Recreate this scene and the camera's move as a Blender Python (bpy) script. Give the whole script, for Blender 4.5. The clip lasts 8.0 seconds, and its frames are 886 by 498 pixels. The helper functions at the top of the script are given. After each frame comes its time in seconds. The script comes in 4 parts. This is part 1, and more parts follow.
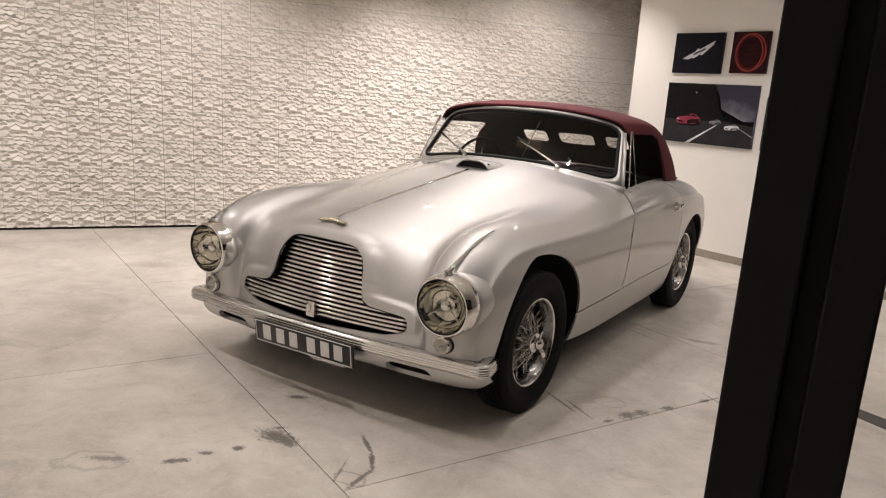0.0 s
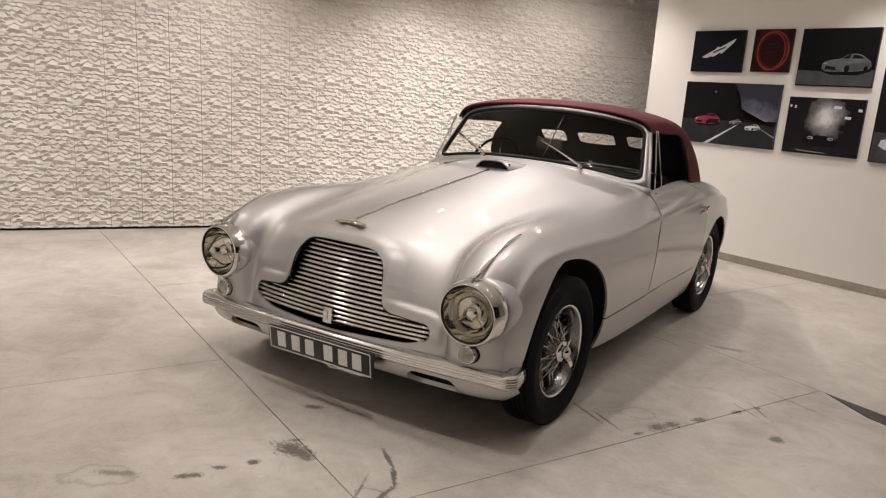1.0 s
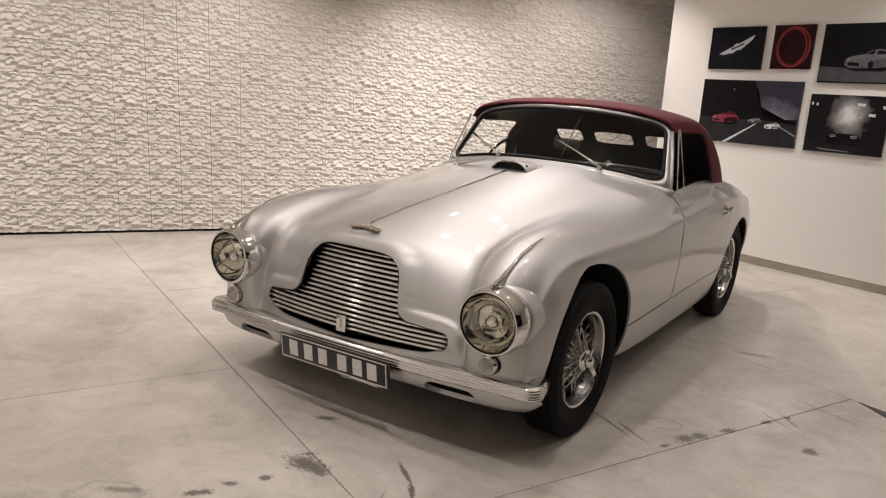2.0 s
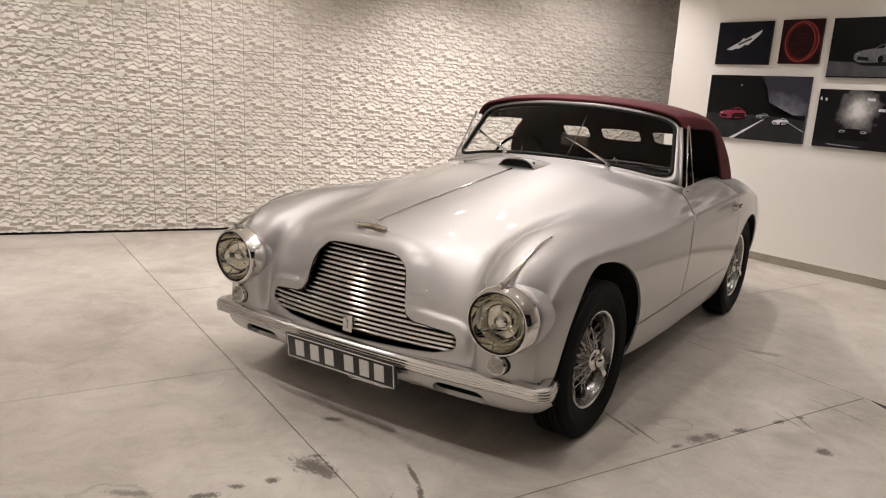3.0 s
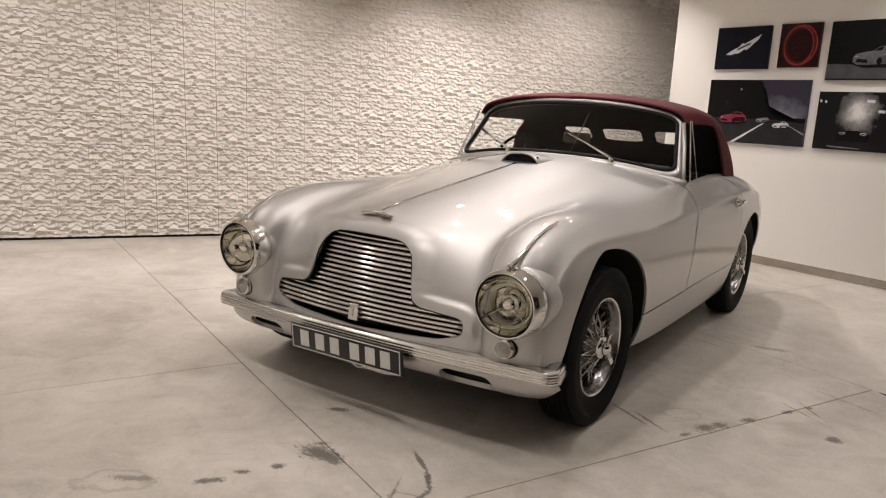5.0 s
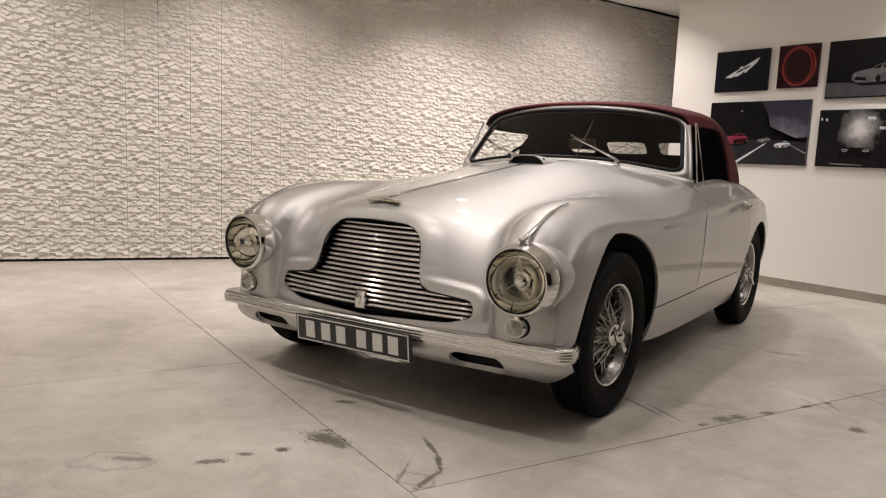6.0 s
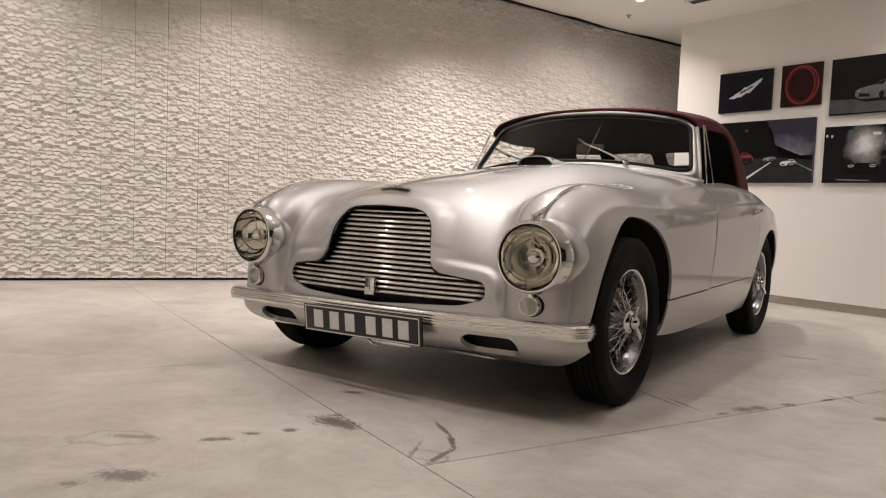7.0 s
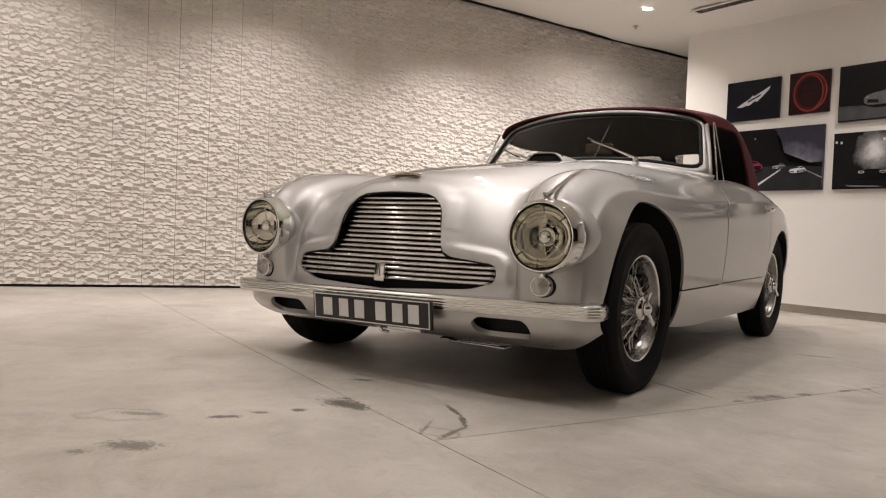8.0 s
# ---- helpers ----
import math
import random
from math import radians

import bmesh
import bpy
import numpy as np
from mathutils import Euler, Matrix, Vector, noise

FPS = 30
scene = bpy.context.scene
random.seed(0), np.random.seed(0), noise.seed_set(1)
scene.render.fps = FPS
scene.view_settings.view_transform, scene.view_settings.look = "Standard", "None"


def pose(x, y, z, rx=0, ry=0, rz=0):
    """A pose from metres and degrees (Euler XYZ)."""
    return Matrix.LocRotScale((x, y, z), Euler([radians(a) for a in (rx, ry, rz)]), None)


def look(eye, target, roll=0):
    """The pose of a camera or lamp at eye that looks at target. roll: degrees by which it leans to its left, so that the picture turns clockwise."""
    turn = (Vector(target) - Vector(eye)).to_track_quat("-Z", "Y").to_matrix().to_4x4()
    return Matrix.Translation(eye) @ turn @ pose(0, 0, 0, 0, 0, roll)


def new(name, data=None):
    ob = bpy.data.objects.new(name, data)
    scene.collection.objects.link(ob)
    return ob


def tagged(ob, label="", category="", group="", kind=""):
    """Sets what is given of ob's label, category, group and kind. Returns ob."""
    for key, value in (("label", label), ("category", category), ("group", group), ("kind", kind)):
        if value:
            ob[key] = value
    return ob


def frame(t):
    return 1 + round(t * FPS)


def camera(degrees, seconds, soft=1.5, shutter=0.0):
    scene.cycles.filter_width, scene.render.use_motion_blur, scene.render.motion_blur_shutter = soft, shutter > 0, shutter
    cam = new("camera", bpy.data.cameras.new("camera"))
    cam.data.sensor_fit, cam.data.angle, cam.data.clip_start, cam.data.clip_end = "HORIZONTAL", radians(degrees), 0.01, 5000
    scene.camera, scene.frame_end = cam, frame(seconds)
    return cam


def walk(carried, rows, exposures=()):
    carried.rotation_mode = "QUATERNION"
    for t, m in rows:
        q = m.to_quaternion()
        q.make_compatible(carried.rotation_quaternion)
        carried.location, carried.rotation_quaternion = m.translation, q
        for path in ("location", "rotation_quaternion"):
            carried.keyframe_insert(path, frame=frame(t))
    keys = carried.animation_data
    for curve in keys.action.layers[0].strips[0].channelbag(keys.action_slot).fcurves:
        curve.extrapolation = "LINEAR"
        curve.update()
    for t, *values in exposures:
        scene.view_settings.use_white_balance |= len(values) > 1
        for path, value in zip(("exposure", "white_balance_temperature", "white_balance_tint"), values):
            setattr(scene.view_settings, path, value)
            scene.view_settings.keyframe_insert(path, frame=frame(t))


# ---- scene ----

# ---------------------------------------------------------------- camera
cam = camera(65.0, 8.0, soft=1.15)
ROWS = [
    (0.0, 2.1483, -2.7450, 1.4742, 76.958, -3.460, 33.489),
    (0.5, 2.0595, -2.6998, 1.4616, 76.866, -3.530, 33.682),
    (1.0, 2.0007, -2.6742, 1.4532, 76.958, -3.560, 33.853),
    (1.5, 1.9449, -2.6318, 1.4484, 76.984, -3.414, 34.206),
    (3.0, 1.8676, -2.5742, 1.4391, 76.750, -2.863, 34.725),
    (3.5, 1.8664, -2.5758, 1.4380, 76.584, -2.775, 34.679),
    (4.0, 1.8664, -2.5782, 1.4370, 76.445, -2.695, 34.684),
    (4.5, 1.8652, -2.5916, 1.3994, 76.950, -2.715, 34.653),
    (6.0, 1.8480, -2.6226, 1.0305, 82.542, -2.401, 34.582),
    (6.5, 1.8325, -2.6253, 0.8882, 84.706, -2.330, 34.650),
    (7.0, 1.8230, -2.6239, 0.7766, 86.394, -2.218, 34.810),
    (7.5, 1.8190, -2.6235, 0.6850, 87.627, -2.199, 35.128),
    (8.0, 1.8120, -2.6222, 0.6166, 88.448, -2.224, 35.367),
]
walk(cam, [(t, pose(x, y, z, rx, ry, rz)) for t, x, y, z, rx, ry, rz in ROWS], [(0.0, 0.10), (0.5, 0.05), (1.0, 0.0)])

# ---------------------------------------------------------------- plan
CEIL = 2.66        # along the white wall; the ceiling rises gently from there
WHITE_AT, WHITE_DIR = Vector((0.73, 4.30)), radians(-16.5)
TILE_AT, TILE_DIR = Vector((-4.03, 0.80)), radians(55.5)
FLOOR_DIR = radians(-20.85)


def along(origin, angle, s, d=0.0):
    """A plan point s metres along a wall and d metres to its left."""
    c, n = math.cos(angle), math.sin(angle)
    return Vector((origin.x + c * s - n * d, origin.y + n * s + c * d))


def ceiling_z(x, y):
    """The ceiling's height: level along the white wall, rising gently along the tiled one."""
    v = Vector((x, y)) - TILE_AT
    s_ = v.x * math.cos(TILE_DIR) + v.y * math.sin(TILE_DIR)
    to_tile = max(0.0, v.x * math.sin(TILE_DIR) - v.y * math.cos(TILE_DIR))
    w = Vector((x, y)) - WHITE_AT
    to_white = max(0.25, w.x * math.sin(WHITE_DIR) - w.y * math.cos(WHITE_DIR))
    edge = 3.0 - 0.089 * (max(-1.0, s_) - 3.15)
    k = to_tile / (to_tile + to_white)
    return CEIL * k + edge * (1 - k)


# ---------------------------------------------------------------- light
world = bpy.data.worlds.new("room_air")
world.use_nodes = True
world.node_tree.nodes["Background"].inputs[0].default_value = (1.0, 0.93, 0.84, 1)
world.node_tree.nodes["Background"].inputs[1].default_value = 0.02
scene.world = world
scene.view_settings.exposure = 0.0
WARM = (1.0, 0.91, 0.89)


def spot(name, place, target, watts, angle, blend=0.9, radius=0.022):
    data = bpy.data.lights.new(name, "SPOT")
    data.energy, data.spot_size, data.spot_blend, data.shadow_soft_size, data.color = watts, radians(angle), blend, radius, WARM
    ob = new(name, data)
    ob.matrix_world = look(place, target)
    return ob


LAMPS = []          # all downlights and added fill lamps: x, y, target, watts, beam
for k in range(4):
    p, q = along(TILE_AT, TILE_DIR, -2.95 + 1.97 * k, -1.25), along(TILE_AT, TILE_DIR, -2.95 + 1.97 * k, -0.6)
    LAMPS.append((p.x, p.y, (q.x, q.y, 0.0), (72, 74, 75, 94)[k], 114))
# invented lamp, added to brighten the dark end of the tiles
p, q = along(TILE_AT, TILE_DIR, 4.45, -1.25), along(TILE_AT, TILE_DIR, 4.45, -0.25)
LAMPS.append((p.x, p.y, (q.x, q.y, 0.0), 44, 138))
for s_, w in ((1.1, 30), (2.8, 30)):
    p, q = along(WHITE_AT, WHITE_DIR, s_, -0.60), along(WHITE_AT, WHITE_DIR, s_, -0.45)
    LAMPS.append((p.x, p.y, (q.x, q.y, 0.0), w, 120))
# lamps near the car follow its shadows; the far ones are invented fill
for x, y, w in ((0.3, 0.45, 19), (0.3, -0.5, 25), (-0.45, 1.35, 24), (-0.5, 2.3, 72), (0.3, 3.0, 40), (-2.0, -1.3, 47), (0.9, -1.35, 40), (1.35, 0.7, 14), (2.4, 0.45, 15), (-3.9, -2.4, 66), (0.4, -5.2, 165), (-2.6, -5.2, 100), (3.2, -5.2, 24)):
    LAMPS.append((x, y, (x, y, 0.0), w, 125))
for x, y, target, watts, angle in LAMPS:
    spot("downlight_beam", (x, y, ceiling_z(x, y) - 0.035), target, 1.86 * watts, angle)

# ---------------------------------------------------------------- materials


def material(name, color, rough=0.5, metal=0.0, **extra):
    m = bpy.data.materials.new(name)
    m.use_nodes = True
    b = m.node_tree.nodes["Principled BSDF"]
    b.inputs["Base Color"].default_value = (*color, 1)
    b.inputs["Roughness"].default_value = rough
    b.inputs["Metallic"].default_value = metal
    for key, value in extra.items():
        b.inputs[key.replace("_", " ")].default_value = value
    return m


class Nodes:
    """Shortcuts for wiring a material."""

    def __init__(self, m):
        self.t = m.node_tree
        self.b = self.t.nodes["Principled BSDF"]
        self.coords = self.t.nodes.new("ShaderNodeTexCoord").outputs["Object"]

    def link(self, a, b):
        self.t.links.new(a, b)

    def noise(self, scale, detail=4.0, rough=0.55, vector=None, distortion=0.0):
        n = self.t.nodes.new("ShaderNodeTexNoise")
        n.inputs["Scale"].default_value, n.inputs["Detail"].default_value = scale, detail
        n.inputs["Roughness"].default_value, n.inputs["Distortion"].default_value = rough, distortion
        self.link(vector or self.coords, n.inputs["Vector"])
        return n.outputs["Fac"]

    def ramp(self, fac, stops):
        n = self.t.nodes.new("ShaderNodeValToRGB")
        e = n.color_ramp.elements
        while len(e) < len(stops):
            e.new(0.5)
        for el, (p, c) in zip(e, stops):
            el.position, el.color = p, (*c, 1) if len(c) == 3 else c
        self.link(fac, n.inputs["Fac"])
        return n.outputs["Color"]

    def math(self, op, a, b=None, c=None):
        n = self.t.nodes.new("ShaderNodeMath")
        n.operation = op
        for k, v in enumerate((a, b, c)):
            if v is None:
                continue
            if isinstance(v, (int, float)):
                n.inputs[k].default_value = v
            else:
                self.link(v, n.inputs[k])
        return n.outputs[0]

    def mix(self, fac, a, b, mode="MIX"):
        n = self.t.nodes.new("ShaderNodeMix")
        n.data_type, n.blend_type = "RGBA", mode
        for k, v in ((0, fac), (6, a), (7, b)):
            if isinstance(v, (int, float)):
                n.inputs[k].default_value = v
            elif isinstance(v, tuple):
                n.inputs[k].default_value = (*v, 1)
            else:
                self.link(v, n.inputs[k])
        return n.outputs[2]

    def bump(self, height, strength, distance):
        n = self.t.nodes.new("ShaderNodeBump")
        n.inputs["Strength"].default_value, n.inputs["Distance"].default_value = strength, distance
        self.link(height, n.inputs["Height"])
        self.link(n.outputs[0], self.b.inputs["Normal"])


def grained(m, color_a, color_b, scale, bump=0.1, distance=0.002, rough=None, fine=None):
    """Two scales of variation in colour, and a fine relief."""
    n = Nodes(m)
    big, small = n.noise(scale), n.noise(fine or scale * 14, 3)
    f = n.math("ADD", n.math("MULTIPLY", big, 0.65), n.math("MULTIPLY", small, 0.35))
    n.link(n.ramp(f, [(0.32, color_a), (0.68, color_b)]), n.b.inputs["Base Color"])
    if rough:
        r = n.math("MULTIPLY_ADD", big, rough[1] - rough[0], rough[0])
        n.link(r, n.b.inputs["Roughness"])
    if bump:
        n.bump(small, bump, distance)
    return m


PAINT = material("silver_paint", (0.53, 0.52, 0.505), 0.53, 0.88, Coat_Weight=1.0, Coat_Roughness=0.012, Coat_IOR=1.75)
grained(PAINT, (0.505, 0.495, 0.48), (0.535, 0.525, 0.51), 2.0, 0.02, 0.0003, (0.51, 0.56), 900)
CHROME = material("chrome", (0.78, 0.77, 0.75), 0.08, 1.0)
grained(CHROME, (0.74, 0.73, 0.71), (0.82, 0.81, 0.79), 6.0, 0.0, 0, (0.04, 0.09))
ALLOY = material("polished_alloy", (0.82, 0.81, 0.79), 0.24, 1.0)
grained(ALLOY, (0.76, 0.75, 0.73), (0.80, 0.79, 0.77), 3.0, 0.0, 0, (0.17, 0.22))
STEEL = material("polished_spokes", (0.62, 0.61, 0.59), 0.2, 1.0)
grained(STEEL, (0.66, 0.65, 0.63), (0.78, 0.77, 0.75), 20.0, 0.0, 0, (0.15, 0.3))
RIM = material("rim_steel", (0.52, 0.51, 0.50), 0.2, 1.0)
grained(RIM, (0.20, 0.195, 0.19), (0.30, 0.295, 0.29), 20.0, 0.0, 0, (0.18, 0.34))
DRUM = material("cast_drum", (0.10, 0.095, 0.09), 0.45, 0.7)
grained(DRUM, (0.05, 0.048, 0.045), (0.12, 0.115, 0.11), 14.0, 0.2, 0.001, (0.35, 0.6))
RUBBER = material("tyre_rubber", (0.018, 0.017, 0.016), 0.75, Specular_IOR_Level=0.12)
grained(RUBBER, (0.005, 0.005, 0.005), (0.011, 0.0105, 0.010), 8.0, 0.25, 0.001, (0.6, 0.85), 160)
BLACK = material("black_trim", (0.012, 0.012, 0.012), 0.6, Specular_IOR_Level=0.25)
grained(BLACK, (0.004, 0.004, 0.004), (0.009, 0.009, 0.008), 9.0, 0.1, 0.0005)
CLOTH = material("red_canvas", (0.1, 0.012, 0.018), 0.95)
grained(CLOTH, (0.080, 0.009, 0.014), (0.13, 0.017, 0.024), 3.0, 0.5, 0.0012, (0.82, 0.95), 420)
LINING = material("dark_hood_lining", (0.02, 0.018, 0.017), 0.9)
grained(LINING, (0.022, 0.019, 0.018), (0.036, 0.031, 0.029), 5.0, 0.3, 0.001, None, 300)
LEATHER = material("dark_leather", (0.035, 0.012, 0.012), 0.5)
grained(LEATHER, (0.016, 0.010, 0.010), (0.032, 0.020, 0.018), 6.0, 0.3, 0.0008, (0.4, 0.6), 260)
MIRROR_BACK = material("brown_mirror_back", (0.10, 0.065, 0.045), 0.5)
GLASS = material("clear_glass", (0.93, 0.95, 0.94), 0.0, Transmission_Weight=1.0, IOR=1.22)
LENS = material("lamp_lens", (0.97, 0.96, 0.92), 0.0, Transmission_Weight=1.0, IOR=1.06, Coat_Weight=0.5, Coat_Roughness=0.02)
REFLECTOR = material("silvered_reflector", (0.86, 0.845, 0.77), 0.06, 1.0)
RIBBED = material("ribbed_lens", (0.46, 0.45, 0.41), 0.10, 0.85, Coat_Weight=1.0, Coat_Roughness=0.02)
GILT = material("gilt_badge", (0.72, 0.66, 0.54), 0.16, 1.0)
PLATE = material("black_plate", (0.012, 0.012, 0.012), 0.35)
grained(PLATE, (0.010, 0.010, 0.010), (0.018, 0.018, 0.018), 30.0, 0.05, 0.0003)
PLATE_WHITE = material("plate_white", (0.72, 0.71, 0.68), 0.45)
grained(PLATE_WHITE, (0.66, 0.65, 0.62), (0.76, 0.75, 0.72), 40.0, 0.05, 0.0002)
WALL_TILE = material("plaster_tile", (0.62, 0.58, 0.53), 0.75)
WHITE_PAINT = material("white_wall_paint", (0.74, 0.70, 0.63), 0.7)
grained(WHITE_PAINT, (0.71, 0.685, 0.64), (0.75, 0.725, 0.68), 0.8, 0.08, 0.0008, (0.6, 0.8), 120)
CEILING_PAINT = material("ceiling_paint", (0.74, 0.71, 0.65), 0.85)
grained(CEILING_PAINT, (0.72, 0.70, 0.655), (0.77, 0.75, 0.705), 0.6, 0.06, 0.0008, None, 90)
SKIRTING = material("brushed_skirting", (0.30, 0.27, 0.23), 0.35, 0.8)
grained(SKIRTING, (0.34, 0.31, 0.27), (0.46, 0.42, 0.37), 5.0, 0.05, 0.0004, (0.14, 0.28))
POST = material("black_frame_paint", (0.016, 0.016, 0.015), 0.6, Specular_IOR_Level=0.2)
grained(POST, (0.003, 0.003, 0.003), (0.006, 0.0055, 0.0055), 6.0, 0.06, 0.0004)
n = Nodes(WALL_TILE)
inf = n.t.nodes.new("ShaderNodeObjectInfo").outputs["Random"]
f = n.math("ADD", n.math("MULTIPLY", n.noise(7), 0.5), n.math("MULTIPLY", inf, 0.4))
n.link(n.ramp(f, [(0.2, (0.61, 0.575, 0.525)), (0.8, (0.68, 0.645, 0.59))]), n.b.inputs["Base Color"])
n.bump(n.noise(140, 3), 0.12, 0.001)

GLOW = material("lit_lamp", (1, 0.95, 0.86), 0.5, Emission_Color=(1.0, 0.93, 0.82, 1), Emission_Strength=70.0)
CONCRETE = material("polished_concrete", (0.45, 0.42, 0.38), 0.4)
n = Nodes(CONCRETE)
big, mid, fine = n.noise(0.8, 6, 0.6, distortion=0.8), n.noise(3.2, 7, 0.68, distortion=1.4), n.noise(70, 3)
f = n.math("ADD", n.math("MULTIPLY", big, 0.5), n.math("ADD", n.math("MULTIPLY", mid, 0.40), n.math("MULTIPLY", fine, 0.10)))
base = n.ramp(f, [(0.36, (0.33, 0.30, 0.26)), (0.48, (0.47, 0.435, 0.385)), (0.61, (0.585, 0.55, 0.495))])
patch = n.ramp(n.noise(1.3, 5, 0.6, distortion=2.2), [(0.50, (0, 0, 0)), (0.60, (1, 1, 1))])
base = n.mix(n.math("MULTIPLY", patch, 0.16), base, (0.27, 0.24, 0.20))
trowel = n.ramp(n.noise(5.5, 3, 0.5, distortion=3.0), [(0.60, (0, 0, 0)), (0.66, (1, 1, 1))])
base = n.mix(n.math("MULTIPLY", trowel, 0.14), base, (0.24, 0.215, 0.185))
ragged = n.noise(9, 4, 0.6)
ragged_fine = n.noise(65, 4, 0.7)


def stain(base, x, y, length, width, turn, depth, ring=0.0, tint=(0.14, 0.125, 0.105)):
    """A ragged mark of that size on the floor: filled, or with ring > 0 only its outline."""
    t = n.t.nodes.new("ShaderNodeMapping")
    t.vector_type = "TEXTURE"
    t.inputs["Location"].default_value = (x, y, 0)
    t.inputs["Rotation"].default_value = (0, 0, radians(turn))
    t.inputs["Scale"].default_value = (length, width, 1000)
    n.link(n.coords, t.inputs["Vector"])
    d = n.t.nodes.new("ShaderNodeVectorMath")
    d.operation = "LENGTH"
    n.link(t.outputs[0], d.inputs[0])
    r = n.math("ADD", d.outputs["Value"], n.math("ADD", n.math("MULTIPLY_ADD", ragged, 1.8, -0.9), n.math("MULTIPLY_ADD", ragged_fine, *((0.5, -0.25) if ring else (2.6, -1.3)))))
    if ring:
        r = n.math("ADD", n.math("DIVIDE", n.math("ABSOLUTE", n.math("SUBTRACT", r, 1.0)), ring), 0.5)
    m_ = n.t.nodes.new("ShaderNodeMapRange")
    m_.inputs["From Min"].default_value, m_.inputs["From Max"].default_value = 1.20, 0.55
    n.link(r, m_.inputs["Value"])
    return n.mix(n.math("MULTIPLY", m_.outputs[0], min(1.0, (1.15 if ring else 1.6) * depth)), base, tint)


for x, y, length, width, turn, depth, ring in (
        (0.003, -1.691, 0.035, 0.022, 30, 0.45, 0), (0.062, -1.564, 0.075, 0.045, 35, 0.55, 0),
        (-0.01, -1.240, 0.035, 0.020, 50, 0.75, 0), (0.015, -1.205, 0.028, 0.018, 40, 0.7, 0), (0.041, -1.118, 0.030, 0.016, 40, 0.6, 0),
        (0.11, -1.011, 0.026, 0.020, 60, 0.7, 0), (0.135, -0.845, 0.080, 0.050, 10, 0.80, 0), (0.20, -0.84, 0.06, 0.035, -20, 0.6, 0), (0.105, -0.79, 0.03, 0.012, 40, 0.6, 0),
        (1.268, 0.365, 0.055, 0.034, 60, 0.7, 0), (1.31, 0.43, 0.04, 0.032, 60, 0.7, 0), (1.214, 0.23, 0.028, 0.012, 60, 0.7, 0), (1.40, 0.565, 0.035, 0.02, 60, 0.75, 0),
        (1.528, 0.785, 0.045, 0.017, 60, 0.8, 0), (1.60, 0.90, 0.02, 0.012, 60, 0.7, 0), (1.731, 0.599, 0.030, 0.034, 0, 0.75, 0),
        (1.285, 1.703, 0.10, 0.03, 10, 0.4, 0), (0.955, 0.278, 0.12, 0.008, -30, 0.55, 0), (1.06, 0.26, 0.12, 0.007, -32, 0.55, 0), (1.56, 0.83, 0.10, 0.006, -35, 0.5, 0),
        (1.62, 0.86, 0.09, 0.006, -50, 0.5, 0), (1.137, 0.431, 0.09, 0.055, 20, 0.35, 0.16), (-0.25, -1.43, 0.12, 0.065, 40, 0.3, 0.35), (-0.20, -1.37, 0.08, 0.018, 35, 0.45, 0), (0.475, -0.645, 0.085, 0.010, -35, 0.6, 0), (0.585, -0.74, 0.070, 0.011, -50, 0.65, 0), (0.635, -0.88, 0.09, 0.011, -85, 0.6, 0), (0.54, -0.88, 0.08, 0.007, 113, 0.5, 0),
        (0.60, -0.90, 0.07, 0.04, 15, 0.45, 0.25), (-0.05, -0.52, 0.05, 0.02, 30, 0.6, 0), (0.95, 1.57, 0.12, 0.006, -22, 0.4, 0),
        (-2.55, 0.45, 0.20, 0.10, 40, 0.16, 0), (-1.9, -0.45, 0.22, 0.08, 20, 0.14, 0), (1.75, 1.1, 0.18, 0.010, -24, 0.25, 0)):
    base = stain(base, x, y, length, width, turn, depth, ring)
n.link(base, n.b.inputs["Base Color"])
n.link(n.math("MULTIPLY_ADD", mid, 0.30, 0.27), n.b.inputs["Roughness"])
n.bump(fine, 0.06, 0.0008)
# dark surface of the added walls out of view, for dark reflections
UNSEEN_DARK = material("unseen_dark_wall", (0.012, 0.013, 0.014), 0.12)
grained(UNSEEN_DARK, (0.010, 0.011, 0.012), (0.016, 0.017, 0.018), 0.7, 0.0, 0, (0.08, 0.2))

# ---------------------------------------------------------------- mesh helpers


def mesh_object(name, bm, mat, smooth=True):
    me = bpy.data.meshes.new(name)
    bmesh.ops.recalc_face_normals(bm, faces=bm.faces)
    bm.to_mesh(me)
    bm.free()
    if mat:
        me.materials.append(mat)
    if smooth:
        for p in me.polygons:
            p.use_smooth = True
    return new(name, me)


def part(name, bm, mat, parent, label="", smooth=True):
    ob = mesh_object(name, bm, mat, smooth)
    ob.parent = parent
    if label:
        ob["label"] = label
    return ob


def box(sx, sy, sz, bevel=0.0, m=None, bm=None, segments=2):
    """A box of that size round the origin, bevelled, at the pose m."""
    one = bmesh.new()
    bmesh.ops.create_cube(one, size=1, matrix=Matrix.Diagonal((sx, sy, sz, 1)))
    if bevel:
        bmesh.ops.bevel(one, geom=one.edges[:], offset=bevel, segments=segments, affect="EDGES", profile=0.5)
    if m is not None:
        bmesh.ops.transform(one, matrix=m, verts=one.verts)
    return join(bm, one)


def join(bm, one):
    if bm is None:
        return one
    me = bpy.data.meshes.new("t")
    one.to_mesh(me)
    one.free()
    bm.from_mesh(me)
    bpy.data.meshes.remove(me)
    return bm


